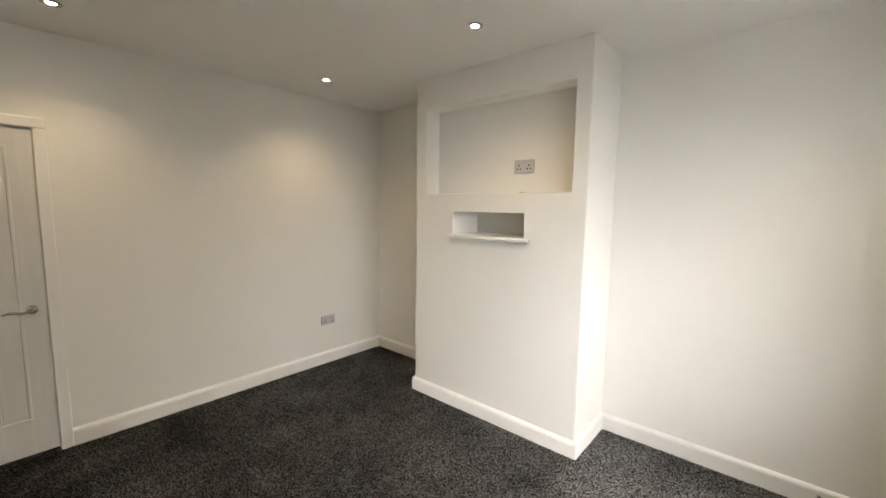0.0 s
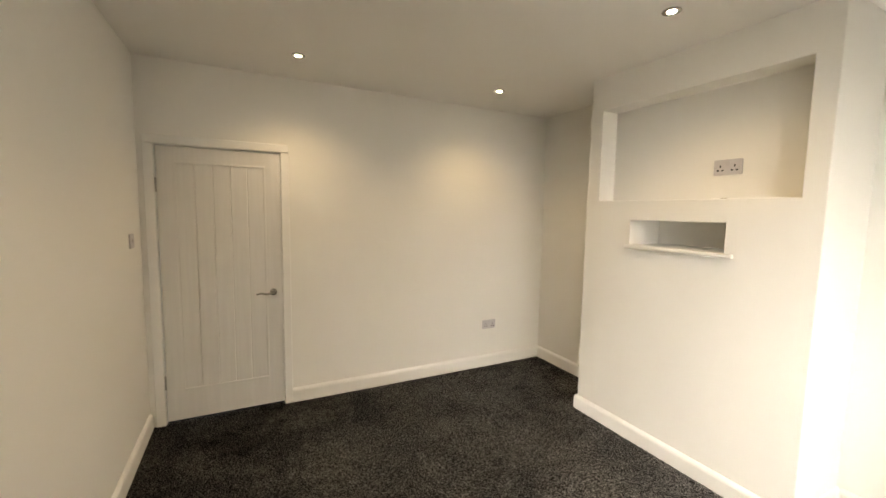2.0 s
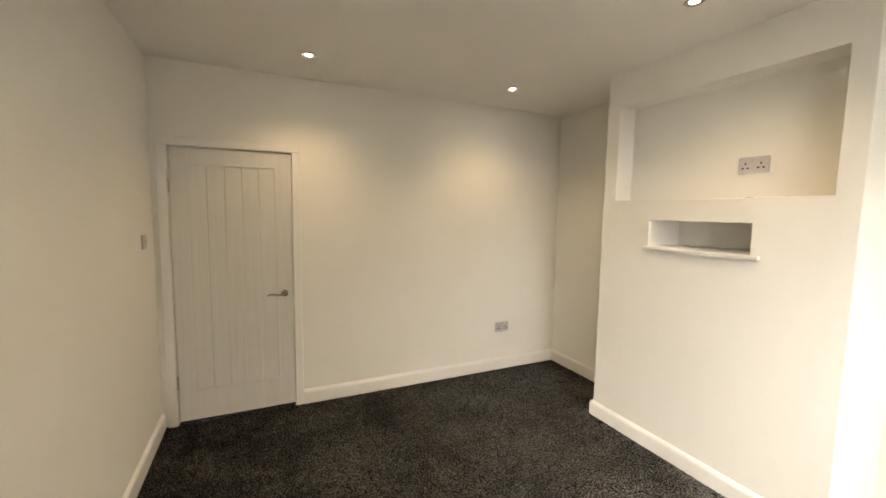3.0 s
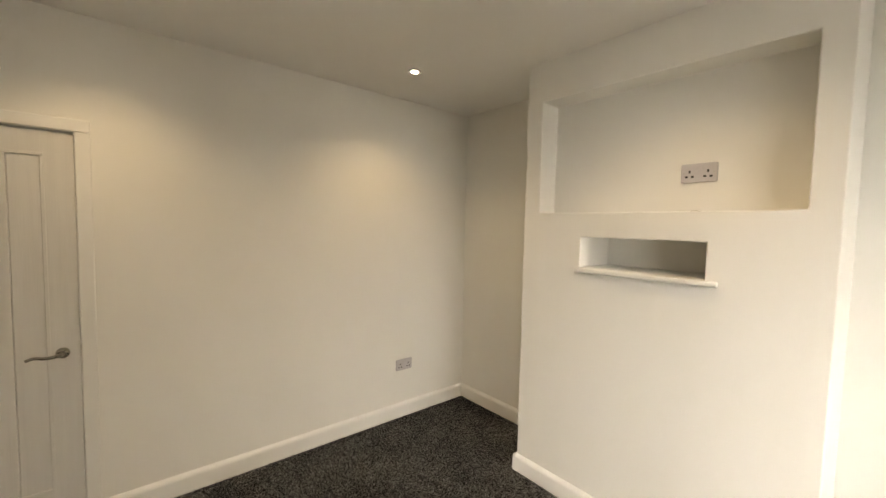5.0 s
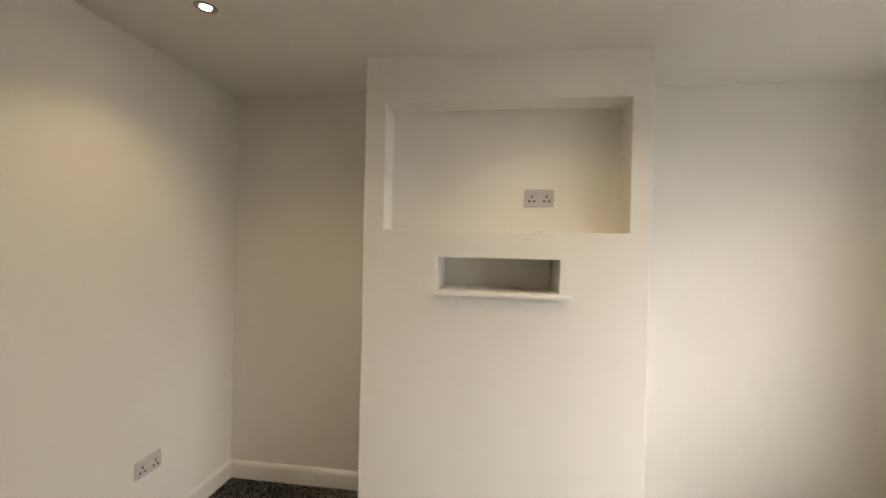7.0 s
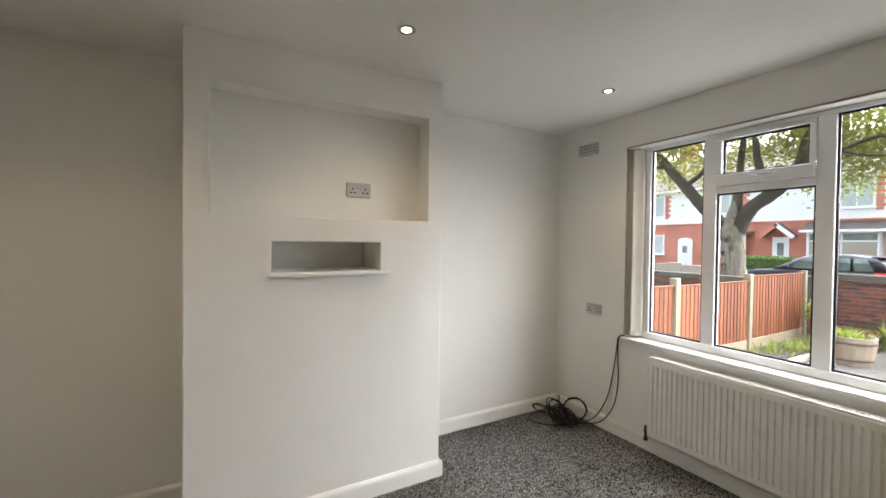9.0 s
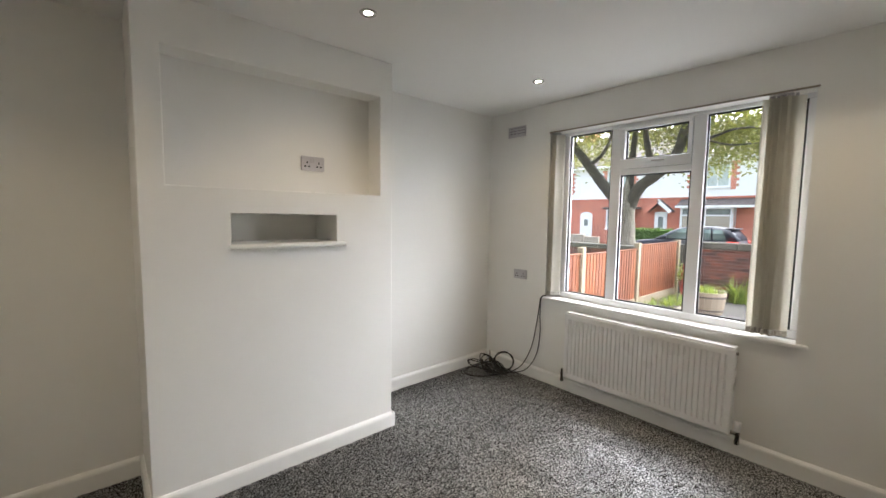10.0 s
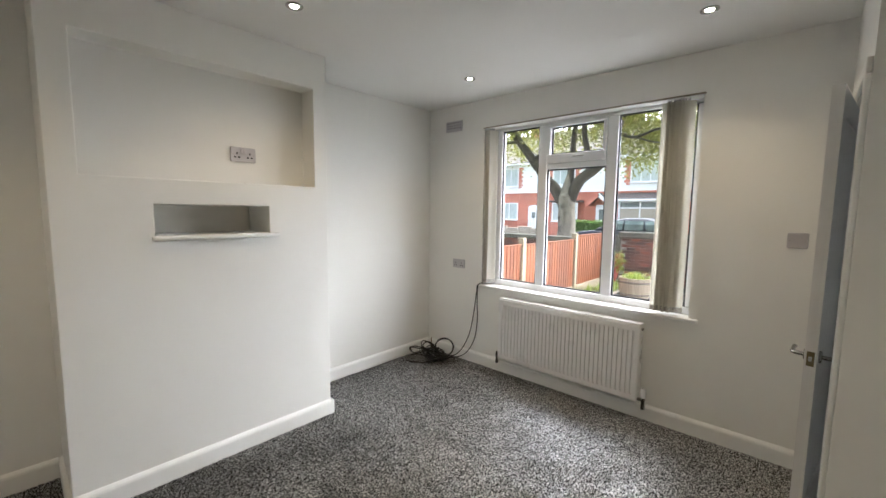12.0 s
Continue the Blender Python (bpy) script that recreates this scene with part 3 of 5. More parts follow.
def light_switch(at, turn, label, width=0.086, gangs=1):
    ob = thing("light_switch", label, "light switch", at, turn)
    part("plate", round_rect(width, 0.086, 0.008, 0.009), M_PLASTIC, ob)
    for k in range(gangs):
        cx = (k - (gangs - 1) / 2) * 0.022
        part("rocker", boxes(((cx - 0.006, -0.0135, -0.012), (cx + 0.006, -0.008, 0.012)), bevel=0.0015), M_PLASTIC, ob)
    for cx in (-width / 2 + 0.012, width / 2 - 0.012):
        bm = bmesh.new()
        rod(bm, (cx, -0.0084, 0), (cx, -0.0102, 0), 0.003, sides=10)
        part("screw", bm, M_STEEL, ob)
    return ob


light_switch((-3.0, SOUTH, 1.30), 180, "white single light switch near the shut door")
light_switch((EAST, -0.266, 1.315), -90, "white two-gang light switch beside the hall door", 0.09, 2)


def downlight(at):
    ob = thing("ceiling_spotlight", "lit recessed chrome-rimmed spotlight set into the ceiling", "spotlight", at, 0, "ceiling spotlights")
    part("rim", lathe([(0.0215, -0.001), (0.041, -0.001), (0.043, -0.004), (0.039, -0.008), (0.034, -0.0095), (0.028, -0.008), (0.0215, -0.0035)], 32), M_CHROME, ob, "polished chrome rim", True)
    part("lamp_face", lathe([(0.002, -0.0045), (0.0205, -0.0045), (0.0214, -0.0012), (0.002, -0.0012)], 28), M_GLOW, ob, "glowing warm lamp face")
    lamp = bpy.data.lights.new("spot", "SPOT")
    lamp.energy, lamp.color = LAMP_POWER, LAMP_COLOUR
    lamp.spot_size, lamp.spot_blend, lamp.shadow_soft_size = radians(128), 1.0, 0.03
    light = new("spot_light", lamp)
    light.matrix_basis = pose(at[0], at[1], at[2] - 0.03)
    return ob


for x, y in ((-2.75, 1.664), (-1.342, 1.655), (0.06, 1.666), (-2.77, 0.177), (-1.36, 0.155), (0.018, 0.135)):
    downlight((x, y, CEIL))

# vent on the window wall
vent = thing("wall_vent", "white plastic louvred air vent high on the wall", "vent", (EAST, 2.265, 2.262), -90)
part("frame", boxes(((-0.098, -0.012, 0.036), (0.098, 0, 0.048)), ((-0.098, -0.012, -0.048), (0.098, 0, -0.036)), ((-0.098, -0.012, -0.036), (-0.088, 0, 0.036)), ((0.088, -0.012, -0.036), (0.098, 0, 0.036)), bevel=0.0015), M_PLASTIC, vent)
part("backing", boxes(((-0.088, -0.003, -0.036), (0.088, 0, 0.036))), M_SLOT, vent)
for k in range(3):
    bm = bmesh.new()
    box(bm, (-0.088, -0.012, -0.0085), (0.088, -0.001, 0.0085), 0.001, 1, Matrix.Translation((0, 0, -0.024 + 0.024 * k)) @ Matrix.Rotation(radians(25), 4, "X"))
    part("slat", bm, M_PLASTIC, vent)
for x in (-0.044, 0.0, 0.044):
    part("divider", boxes(((x - 0.003, -0.0125, -0.036), (x + 0.003, -0.002, 0.036))), M_PLASTIC, vent)

# shelf board in the slot
shelf = part("shelf", boxes(((-1.88, 2.103, 1.287), (-1.232, CH_Y - 0.0005, 1.3105)), bevel=0.006), M_GLOSSWHITE)
tagged(shelf, "white-painted rounded wooden shelf edging the slot", "shelf")
part("shelf_bed", boxes(((-1.862, CH_Y, 1.308), (-1.287, SB - 0.002, 1.3115))), M_GLOSSWHITE, shelf)
# cable outlet at the back foot of the recess: a brown bump painted as its shadowed hole
bm = bmesh.new()
bmesh.ops.create_uvsphere(bm, u_segments=16, v_segments=8, radius=0.5)
bmesh.ops.scale(bm, vec=(0.062, 0.026, 0.016), verts=bm.verts)
bmesh.ops.translate(bm, vec=(-1.372, 2.258, 1.6025), verts=bm.verts)
tagged(part("cable_outlet", bm, M_OUTLET, smooth=True), "small cable outlet hole at the foot of the recess, its shadow painted brown", "cable outlet")

# ---- window ----
FX0, FX1, GX = 0.678, 0.742, 0.708
window = tagged(thing("window_1", "", ""), "white plastic-framed three-light window with a small top vent", "window", kind="structure")


def bar(name, y0, y1, z0, z1, x0=FX0, x1=FX1, parent=None, bevel=0.006):
    return part(name, boxes(((x0, y0, z0), (x1, y1, z1)), bevel=bevel), M_UPVC, parent or window)


bar("window_frame", WY0 + 0.001, WY1 - 0.001, WZ0 + 0.003, 0.829)
bar("window_frame", WY0 + 0.001, WY1 - 0.001, 2.168, WZ1 - 0.001)
bar("window_frame", 1.769, WY1 - 0.001, 0.8295, 2.1675)
bar("window_frame", WY0 + 0.001, 0.270, 0.8295, 2.1675)
bar("mullion", 1.326, 1.404, 0.8295, 2.1675)
bar("mullion", 0.762, 0.840, 0.8295, 2.1675)
bar("transom", 0.8405, 1.3255, 1.808, 1.852)
sash = bar("vent_sash", 0.843, 1.323, 1.853, 1.925, FX0 - 0.014, FX1 - 0.02)
bar("sash_rail", 0.843, 1.323, 2.142, 2.166, FX0 - 0.014, FX1 - 0.02, sash)
bar("sash_stile", 0.843, 0.868, 1.9255, 2.1415, FX0 - 0.014, FX1 - 0.02, sash)
bar("sash_stile", 1.294, 1.323, 1.9255, 2.1415, FX0 - 0.014, FX1 - 0.02, sash)
catch = part("sash_handle", boxes(((FX0 - 0.032, 1.02, 1.886), (FX0 - 0.0145, 1.15, 1.904)), bevel=0.005), M_UPVC, sash, "white window catch")
part("catch_lever", boxes(((FX0 - 0.044, 1.00, 1.890), (FX0 - 0.0325, 1.09, 1.900)), bevel=0.004), M_STEEL, sash)
for y0, y1, z0, z1 in ((1.405, 1.768, 0.83, 2.167), (0.841, 1.325, 0.83, 1.807), (0.869, 1.293, 1.926, 2.141), (0.271, 0.761, 0.83, 2.167)):
    pane = part("pane", boxes(((GX, y0 - 0.007, z0 - 0.007), (GX + 0.004, y1 + 0.007, z1 + 0.007))), M_GLASS, window, "clear glass pane")
    pane.visible_shadow = False
    g = 0.0095
    part("gasket", boxes(((GX - 0.014, y0 - 0.001, z0 - 0.001), (GX - 0.001, y0 + g, z1 + 0.001)), ((GX - 0.014, y1 - g, z0 - 0.001), (GX - 0.001, y1 + 0.001, z1 + 0.001)), ((GX - 0.014, y0 + g, z0 - 0.001), (GX - 0.001, y1 - g, z0 + g)), ((GX - 0.014, y0 + g, z1 - g), (GX - 0.001, y1 - g, z1 + 0.001))), M_GASKET, window, "black rubber glazing seal")
sill = part("window_sill", boxes(((EAST - 0.028, WY0 - 0.055, WZ0 - 0.022), (FX0 + 0.002, WY1 + 0.055, WZ0 - 0.0005)), bevel=0.006), M_GLOSSWHITE)
tagged(sill, "white gloss window board with a rounded nose", "window sill", kind="structure")
sill.location = (0, 0, 0.003)

# ---- vertical blind ----
blind = thing("vertical_blind", "drawn-back cream fabric vertical blind on a thin rail", "blind")
part("head_rail", boxes(((EAST - 0.012, WY0 - 0.01, 2.197), (EAST + 0.03, WY1 + 0.006, 2.207)), bevel=0.003), M_RAIL, blind, "dull brown head rail")
SLAT_Z0, SLAT_Z1 = 0.80, 2.178
rng = random.Random(4)


def blind_slat(y, turn, x=EAST + 0.02):
    bm = bmesh.new()
    cols = 7
    grid = []
    for k in range(14):
        z = SLAT_Z0 + (SLAT_Z1 - SLAT_Z0) * k / 13
        sway = 0.004 * math.sin(3.1 * z + y * 40) * (1 - k / 13)
        grid.append([(0.0445 * (2 * c / (cols - 1) - 1), 0.006 * math.cos(math.pi * (c / (cols - 1) - 0.5)) + sway, z) for c in range(cols)])
    front = [[bm.verts.new(p) for p in row] for row in grid]
    rear = [[bm.verts.new((p[0], p[1] - 0.0009, p[2])) for p in row] for row in grid]
    for rows, flip in ((front, False), (rear, True)):
        for a, b in zip(rows, rows[1:]):
            for c in range(cols - 1):
                q = (a[c], a[c + 1], b[c + 1], b[c])
                bm.faces.new(q[::-1] if flip else q)
    for k in range(13):
        bm.faces.new((front[k][0], front[k + 1][0], rear[k + 1][0], rear[k][0]))
        bm.faces.new((front[k][-1], rear[k][-1], rear[k + 1][-1], front[k + 1][-1]))
    ob = part("slat", bm, M_BLIND, blind, smooth=True)
    ob.matrix_basis = pose(x, y, 0, 0, 0, turn)
    w = part("slat_weight", boxes(((-0.042, -0.002, SLAT_Z0 - 0.004), (0.042, 0.009, SLAT_Z0 + 0.03)), bevel=0.002), M_WEIGHT, ob, "grubby plastic slat weight")
    c = part("hanger", boxes(((-0.008, 0.001, SLAT_Z1), (0.008, 0.006, SLAT_Z1 + 0.016))), M_PLASTIC, ob)
    return ob


for k in range(6):
    blind_slat(1.860 - 0.0065 * k, -36 + rng.uniform(-5, 5), EAST + 0.034)
for k in range(8):
    blind_slat(0.312 + 0.0165 * k, (-62, -30, -52, -22, -44, -66, -28, -48)[k] + rng.uniform(-5, 5), EAST + 0.022 + rng.uniform(-0.007, 0.007))
chain = bmesh.new()
for k in range(10):
    y = 0.30 + 0.0155 * k
    rod(chain, (EAST + 0.02 - 0.03, y, SLAT_Z0 + 0.012 + 0.004 * math.sin(k)), (EAST + 0.02 - 0.03, y + 0.0155, SLAT_Z0 + 0.008), 0.0012, sides=6)
part("bead_chain", chain, M_WEIGHT, blind)

# ---- radiator ----
RY0, RY1, RZ0, RZ1, RX = 0.483, 1.635, 0.155, 0.70, 0.482
radiator = thing("radiator", "white enamelled ribbed panel radiator under the window", "radiator")


def ribbed_panel(x0, depth):
    """A pressed panel with upright channels, thick towards +x."""
    bm = bmesh.new()
    pitch = (RY1 - RY0 - 0.05) / 34
    prof = [(RY0, 0.006), (RY0 + 0.006, 0.0)]
    y = RY0 + 0.025
    for k in range(34):
        prof += [(y + pitch * 0.28, 0.0), (y + pitch * 0.40, 0.010), (y + pitch * 0.60, 0.010), (y + pitch * 0.72, 0.0)]
        y += pitch
    prof += [(RY1 - 0.006, 0.0), (RY1, 0.006)]
    zs = [(RZ0, 0.008, 0), (RZ0 + 0.012, 0.0, 0), (RZ0 + 0.04, 0.0, 0), (RZ0 + 0.055, 0.0, 1), (RZ1 - 0.06, 0.0, 1), (RZ1 - 0.045, 0.0, 0), (RZ1 - 0.012, 0.0, 0), (RZ1, 0.008, 0)]
    rings = [[bm.verts.new((x0 + edge + d * rib if rib else x0 + edge + min(d, 0.006) * (1 if i in (0, len(prof) - 1) else 0), yy, z)) for i, (yy, d) in enumerate(prof)] for z, edge, rib in zs]
    for a, b in zip(rings, rings[1:]):
        for k in range(len(prof) - 1):
            bm.faces.new((a[k], a[k + 1], b[k + 1], b[k]))
    geom = bmesh.ops.extrude_face_region(bm, geom=list(bm.faces))
    bmesh.ops.translate(bm, vec=(depth, 0, 0), verts=[v for v in geom["geom"] if isinstance(v, bmesh.types.BMVert)])
    return bm


part("front_panel", ribbed_panel(RX, 0.012), M_RAD, radiator)
part("rear_panel", boxes(((RX + 0.062, RY0 + 0.005, RZ0), (RX + 0.074, RY1 - 0.005, RZ1 - 0.008)), bevel=0.004), M_RAD, radiator)
for y0, y1 in ((RY0 - 0.001, RY0 + 0.003), (RY1 - 0.003, RY1 + 0.001)):
    part("side_cover", boxes(((RX + 0.010, y0, RZ0 + 0.01), (RX + 0.072, y1, RZ1 - 0.002)), bevel=0.001), M_RAD, radiator)
grille = part("top_grille", boxes(((RX + 0.004, RY0, RZ1 - 0.004), (RX + 0.012, RY1, RZ1 + 0.006)), ((RX + 0.064, RY0, RZ1 - 0.004), (RX + 0.072, RY1, RZ1 + 0.006)), bevel=0.002), M_RAD, radiator)
bm = bmesh.new()
for k in range(58):
    y = RY0 + 0.01 + (RY1 - RY0 - 0.02) * k / 57
    box(bm, (RX + 0.012, y - 0.0082, RZ1 - 0.001), (RX + 0.064, y + 0.0082, RZ1 + 0.003))
part("grille_grid", bm, M_RAD, radiator)
part("fins", boxes(((RX + 0.018, RY0 + 0.02, RZ0 + 0.03), (RX + 0.058, RY1 - 0.02, RZ1 - 0.03))), M_RAD, radiator)
for y in (RY0 + 0.2, RY1 - 0.2):
    part("bracket", boxes(((RX + 0.074, y - 0.015, RZ0 + 0.02), (EAST - 0.001, y + 0.015, RZ1 - 0.05))), M_STEEL, radiator)
bm = bmesh.new()
rod(bm, (RX + 0.035, RY0 - 0.014, RZ1 - 0.035), (RX + 0.035, RY0 + 0.004, RZ1 - 0.035), 0.009, sides=12)
part("bleed_valve", bm, M_CHROME, radiator, "chrome bleed valve")
# valves: thermostatic head at the south end, lockshield at the north end
bm = lathe([(0.016, 0.0), (0.017, 0.012), (0.014, 0.016), (0.0175, 0.022), (0.0185, 0.05), (0.017, 0.062), (0.012, 0.066)], 18)
trv = part("valve_head", bm, M_UPVC, radiator, "white thermostatic valve head", True)
trv.matrix_basis = pose(RX + 0.035, RY0 - 0.035, 0.185)
bm = bmesh.new()
rod(bm, (RX + 0.035, RY0 - 0.035, 0.115), (RX + 0.035, RY0 - 0.035, 0.188), 0.0125, sides=14)
rod(bm, (RX + 0.035, RY0 - 0.048, 0.168), (RX + 0.035, RY0 + 0.01, 0.168), 0.011, sides=14)
rod(bm, (RX + 0.035, RY0 - 0.035, 0.105), (RX + 0.035, RY0 - 0.035, 0.128), 0.015, sides=6)
part("valve_body", bm, M_CHROME, radiator, "chromed brass valve body")
bm = bmesh.new()
rod(bm, (RX + 0.035, RY1 + 0.028, 0.115), (RX + 0.035, RY1 + 0.028, 0.21), 0.011, sides=14)
rod(bm, (RX + 0.035, RY1 - 0.01, 0.172), (RX + 0.035, RY1 + 0.038, 0.172), 0.011, sides=14)
rod(bm, (RX + 0.035, RY1 + 0.028, 0.105), (RX + 0.035, RY1 + 0.028, 0.128), 0.015, sides=6)
part("lockshield_valve", bm, M_CHROME, radiator, "chromed lockshield valve")
for y in (RY0 - 0.035, RY1 + 0.028):
    bm = bmesh.new()
    rod(bm, (RX + 0.035, y, 0.118), (EAST - 0.0, y, 0.118), 0.0075, sides=12)
    part("pipe", bm, M_COPPER, radiator, "white-painted copper pipe")

# ---- loose aerial cable ----
cable = thing("coiled_cable", "loose coil of black aerial cable on the carpet", "cable", (0, 0, 0))
rng = random.Random(11)


def coil(cx, cy, cz, r, tilt, spin, turns, wob):
    m = pose(cx, cy, cz, tilt, 0, spin)
    n = int(turns * 18)
    return [m @ Vector(((r + wob * math.sin(2.3 * a)) * math.cos(a), (r + wob * math.cos(1.7 * a)) * 0.92 * math.sin(a), 0.004 * a / 6 + 0.004 * math.sin(3 * a))) for a in (2 * math.pi * turns * k / n for k in range(n + 1))]


RC = 0.0044
part("loop", tube(coil(0.455, 2.245, 0.118, 0.092, 68, -35, 3.0, 0.006), RC, 7), M_CABLE, cable, smooth=True)
part("loop", tube(coil(0.35, 2.34, 0.085, 0.115, 42, 20, 2.2, 0.02), RC, 7), M_CABLE, cable, smooth=True)
part("loop", tube(coil(0.33, 2.36, 0.075, 0.065, 52, 60, 2.0, 0.014), RC, 7), M_CABLE, cable, smooth=True)
part("loop", tube(coil(0.39, 2.30, 0.055, 0.09, 18, 0, 3.2, 0.022), RC, 7), M_CABLE, cable, smooth=True)
part("loop", tube(coil(0.28, 2.38, 0.08, 0.11, 44, 110, 1.8, 0.024), RC, 7), M_CABLE, cable, smooth=True)
part("loop", tube(coil(0.35, 2.32, 0.075, 0.07, 38, -20, 2.2, 0.016), RC, 7), M_CABLE, cable, smooth=True)
part("loop", tube(coil(0.42, 2.26, 0.035, 0.06, 14, 45, 2.6, 0.016), RC, 7), M_CABLE, cable, smooth=True)
part("lead", tube(spline([(0.40, 2.22, 0.02), (0.27, 2.27, 0.014), (0.17, 2.36, 0.013), (0.155, 2.46, 0.013), (0.24, 2.50, 0.025), (0.33, 2.44, 0.05)], 7), RC, 7), M_CABLE, cable, smooth=True)
part("lead", tube(spline([(0.44, 2.19, 0.02), (0.53, 2.10, 0.10), (0.565, 2.02, 0.28), (0.572, 1.975, 0.50), (0.568, 1.945, 0.70), (0.556, 1.925, 0.768), (0.59, 1.90, 0.79)], 8), RC, 7), M_CABLE, cable, smooth=True)
part("lead", tube(spline([(0.44, 2.20, 0.022), (0.53, 2.06, 0.07), (0.562, 1.965, 0.22), (0.575, 1.935, 0.42), (0.57, 1.938, 0.62), (0.554, 1.92, 0.765), (0.59, 1.895, 0.79)], 8), RC, 7), M_CABLE, cable, smooth=True)
bm = bmesh.new()
rod(bm, (0.455, 2.42, 0.09), (0.46, 2.425, 0.175), 0.0055, 0.0045, 10)
rod(bm, (0.455, 2.42, 0.075), (0.455, 2.42, 0.12), 0.008, sides=8)
part("plug", bm, M_BRASS, cable, "metal aerial plug")
part("lead", tube(spline([(0.455, 2.42, 0.08), (0.45, 2.40, 0.04), (0.42, 2.36, 0.03)], 6), RC, 7), M_CABLE, cable, smooth=True)

# ---- outdoors: ground, road, pavements ----
GZ = -0.28
tagged(part("ground", boxes(((EX + 0.0, -300, GZ - 0.3), (600, 300, GZ)), ((-600, -300, GZ - 0.3), (-4.0, 300, GZ)), ((-4.0, -300, GZ - 0.3), (EX, -2.4, GZ)), ((-4.0, 2.95, GZ - 0.3), (EX, 300, GZ))), M_GRASS), "rough grass and earth running out to the distance", "ground", kind="structure")
tagged(part("garden_path", boxes(((EX + 0.002, -4.0, GZ + 0.001), (7.88, 2.45, -0.22)), bevel=0.004), M_PAVING), "worn grey concrete front garden path", "path", kind="structure")
tagged(part("flower_bed", boxes(((EX + 0.002, 2.46, GZ + 0.001), (7.88, 3.09, -0.205)), bevel=0.02), M_SOIL), "dark soil flower bed beside the fence", "flower bed", kind="structure")
tagged(part("pavement", boxes(((8.14, -60, GZ + 0.001), (10.0, 90, -0.17)), bevel=0.01), M_PAVING), "grey concrete pavement with a kerb", "pavement", kind="structure")
tagged(part("road", boxes(((10.002, -60, GZ - 0.05), (17.2, 90, GZ + 0.012))), M_ASPHALT), "dark grey asphalt residential road", "road", kind="structure")
tagged(part("pavement_far", boxes(((17.202, -60, GZ + 0.001), (18.9, 90, -0.17)), bevel=0.01), M_PAVING), "grey concrete pavement across the road", "pavement", kind="structure")
tagged(part("forecourt", boxes(((18.902, -60, GZ + 0.001), (23.0, 90, -0.19))), M_PAVING), "paved front gardens before the houses", "pavement", kind="structure")

# ---- timber fence ----
FY = 3.15
fence = thing("garden_fence", "orange-stained featherboard fence between pale timber posts", "fence")
POSTS = [1.33, 3.39, 5.45, 7.55]
for x in POSTS:
    bm = boxes(((x - 0.05, FY - 0.05, GZ), (x + 0.05, FY + 0.05, 1.02)), bevel=0.006)
    part("post", bm, M_POST, fence, "pale weathered timber post")
board_mesh = mesh_of("board", boxes(((-0.056, -0.008, 0), (0.056, 0.006, 1.0)), bevel=0.002), M_BOARD)
for k, (a, b) in enumerate(zip(POSTS, POSTS[1:])):
    top = (0.90, 0.89, 0.965)[k]
    part("gravel_board", boxes(((a + 0.05, FY - 0.02, GZ), (b - 0.05, FY + 0.02, -0.06)), bevel=0.006), M_POST, fence, "pale gravel board")
    part("rail", boxes(((a + 0.05, FY + 0.012, 0.0), (b - 0.05, FY + 0.045, 0.06)), ((a + 0.05, FY + 0.012, top - 0.2), (b - 0.05, FY + 0.045, top - 0.14))), M_BOARD, fence)
    part("capping", boxes(((a + 0.05, FY - 0.025, top), (b - 0.05, FY + 0.03, top + 0.022)), bevel=0.004), M_BOARD, fence)
    n = 19
    for i in range(n):
        x = a + 0.06 + (b - a - 0.12) * (i + 0.5) / n
        ob = new("board", board_mesh)
        ob.parent = fence
        ob.matrix_basis = Matrix.Translation((x, FY, -0.058)) @ Matrix.Rotation(radians(4.5), 4, "Z") @ Matrix.Diagonal((1, 1, top + 0.058, 1))

# ---- plants ----


def blades(name, label, at, count, length, spread, material, seed, width=0.012, top=True):
    r = random.Random(seed)
    bm = bmesh.new()
    for _ in range(count):
        a, lean = r.uniform(0, 2 * math.pi), r.uniform(0.15, 1.0)
        ln = length * r.uniform(0.55, 1.1)
        d = Vector((math.cos(a), math.sin(a), 0))
        side = Vector((-d.y, d.x, 0)) * width
        base = Vector((r.gauss(0, spread), r.gauss(0, spread), 0))
        prev = None
        for k in range(5):
            t = k / 4
            p = base + d * ln * lean * t * t * 0.9 + Vector((0, 0, ln * (t - 0.45 * lean * t * t)))
            w = side * (1 - t) * (0.6 + 0.8 * t) + side * 0.04
            row = (bm.verts.new(p - w), bm.verts.new(p + w + Vector((0, 0, 0.004))))
            if prev:
                bm.faces.new((prev[0], prev[1], row[1], row[0]))
            prev = row
    if top:
        ob = part(name, bm, material)
        ob.location = at
        return tagged(ob, label, "plant")
    return bm


blades("strappy_plant", "bright green strappy-leaved plant by the brick wall", (7.45, 1.95, -0.23), 70, 0.62, 0.06, M_STRAP, 1, 0.026)
blades("strappy_plant", "bright green strappy-leaved plant by the brick wall", (7.6, 1.2, -0.23), 50, 0.5, 0.07, M_STRAP, 2, 0.024)
for k, (x, y, n, ln) in enumerate(((5.55, 2.93, 34, 0.17), (5.95, 2.86, 40, 0.20), (6.3, 2.74, 38, 0.22), (6.62, 2.66, 34, 0.20), (6.95, 2.78, 30, 0.18), (5.15, 2.95, 22, 0.13), (6.1, 2.62, 24, 0.14), (7.25, 2.66, 26, 0.16))):
    blades("grass_clump", "straggly yellow-green garden growth at the fence foot", (x, y, -0.213), n, ln, 0.12, M_STRAP, 10 + k, 0.017)

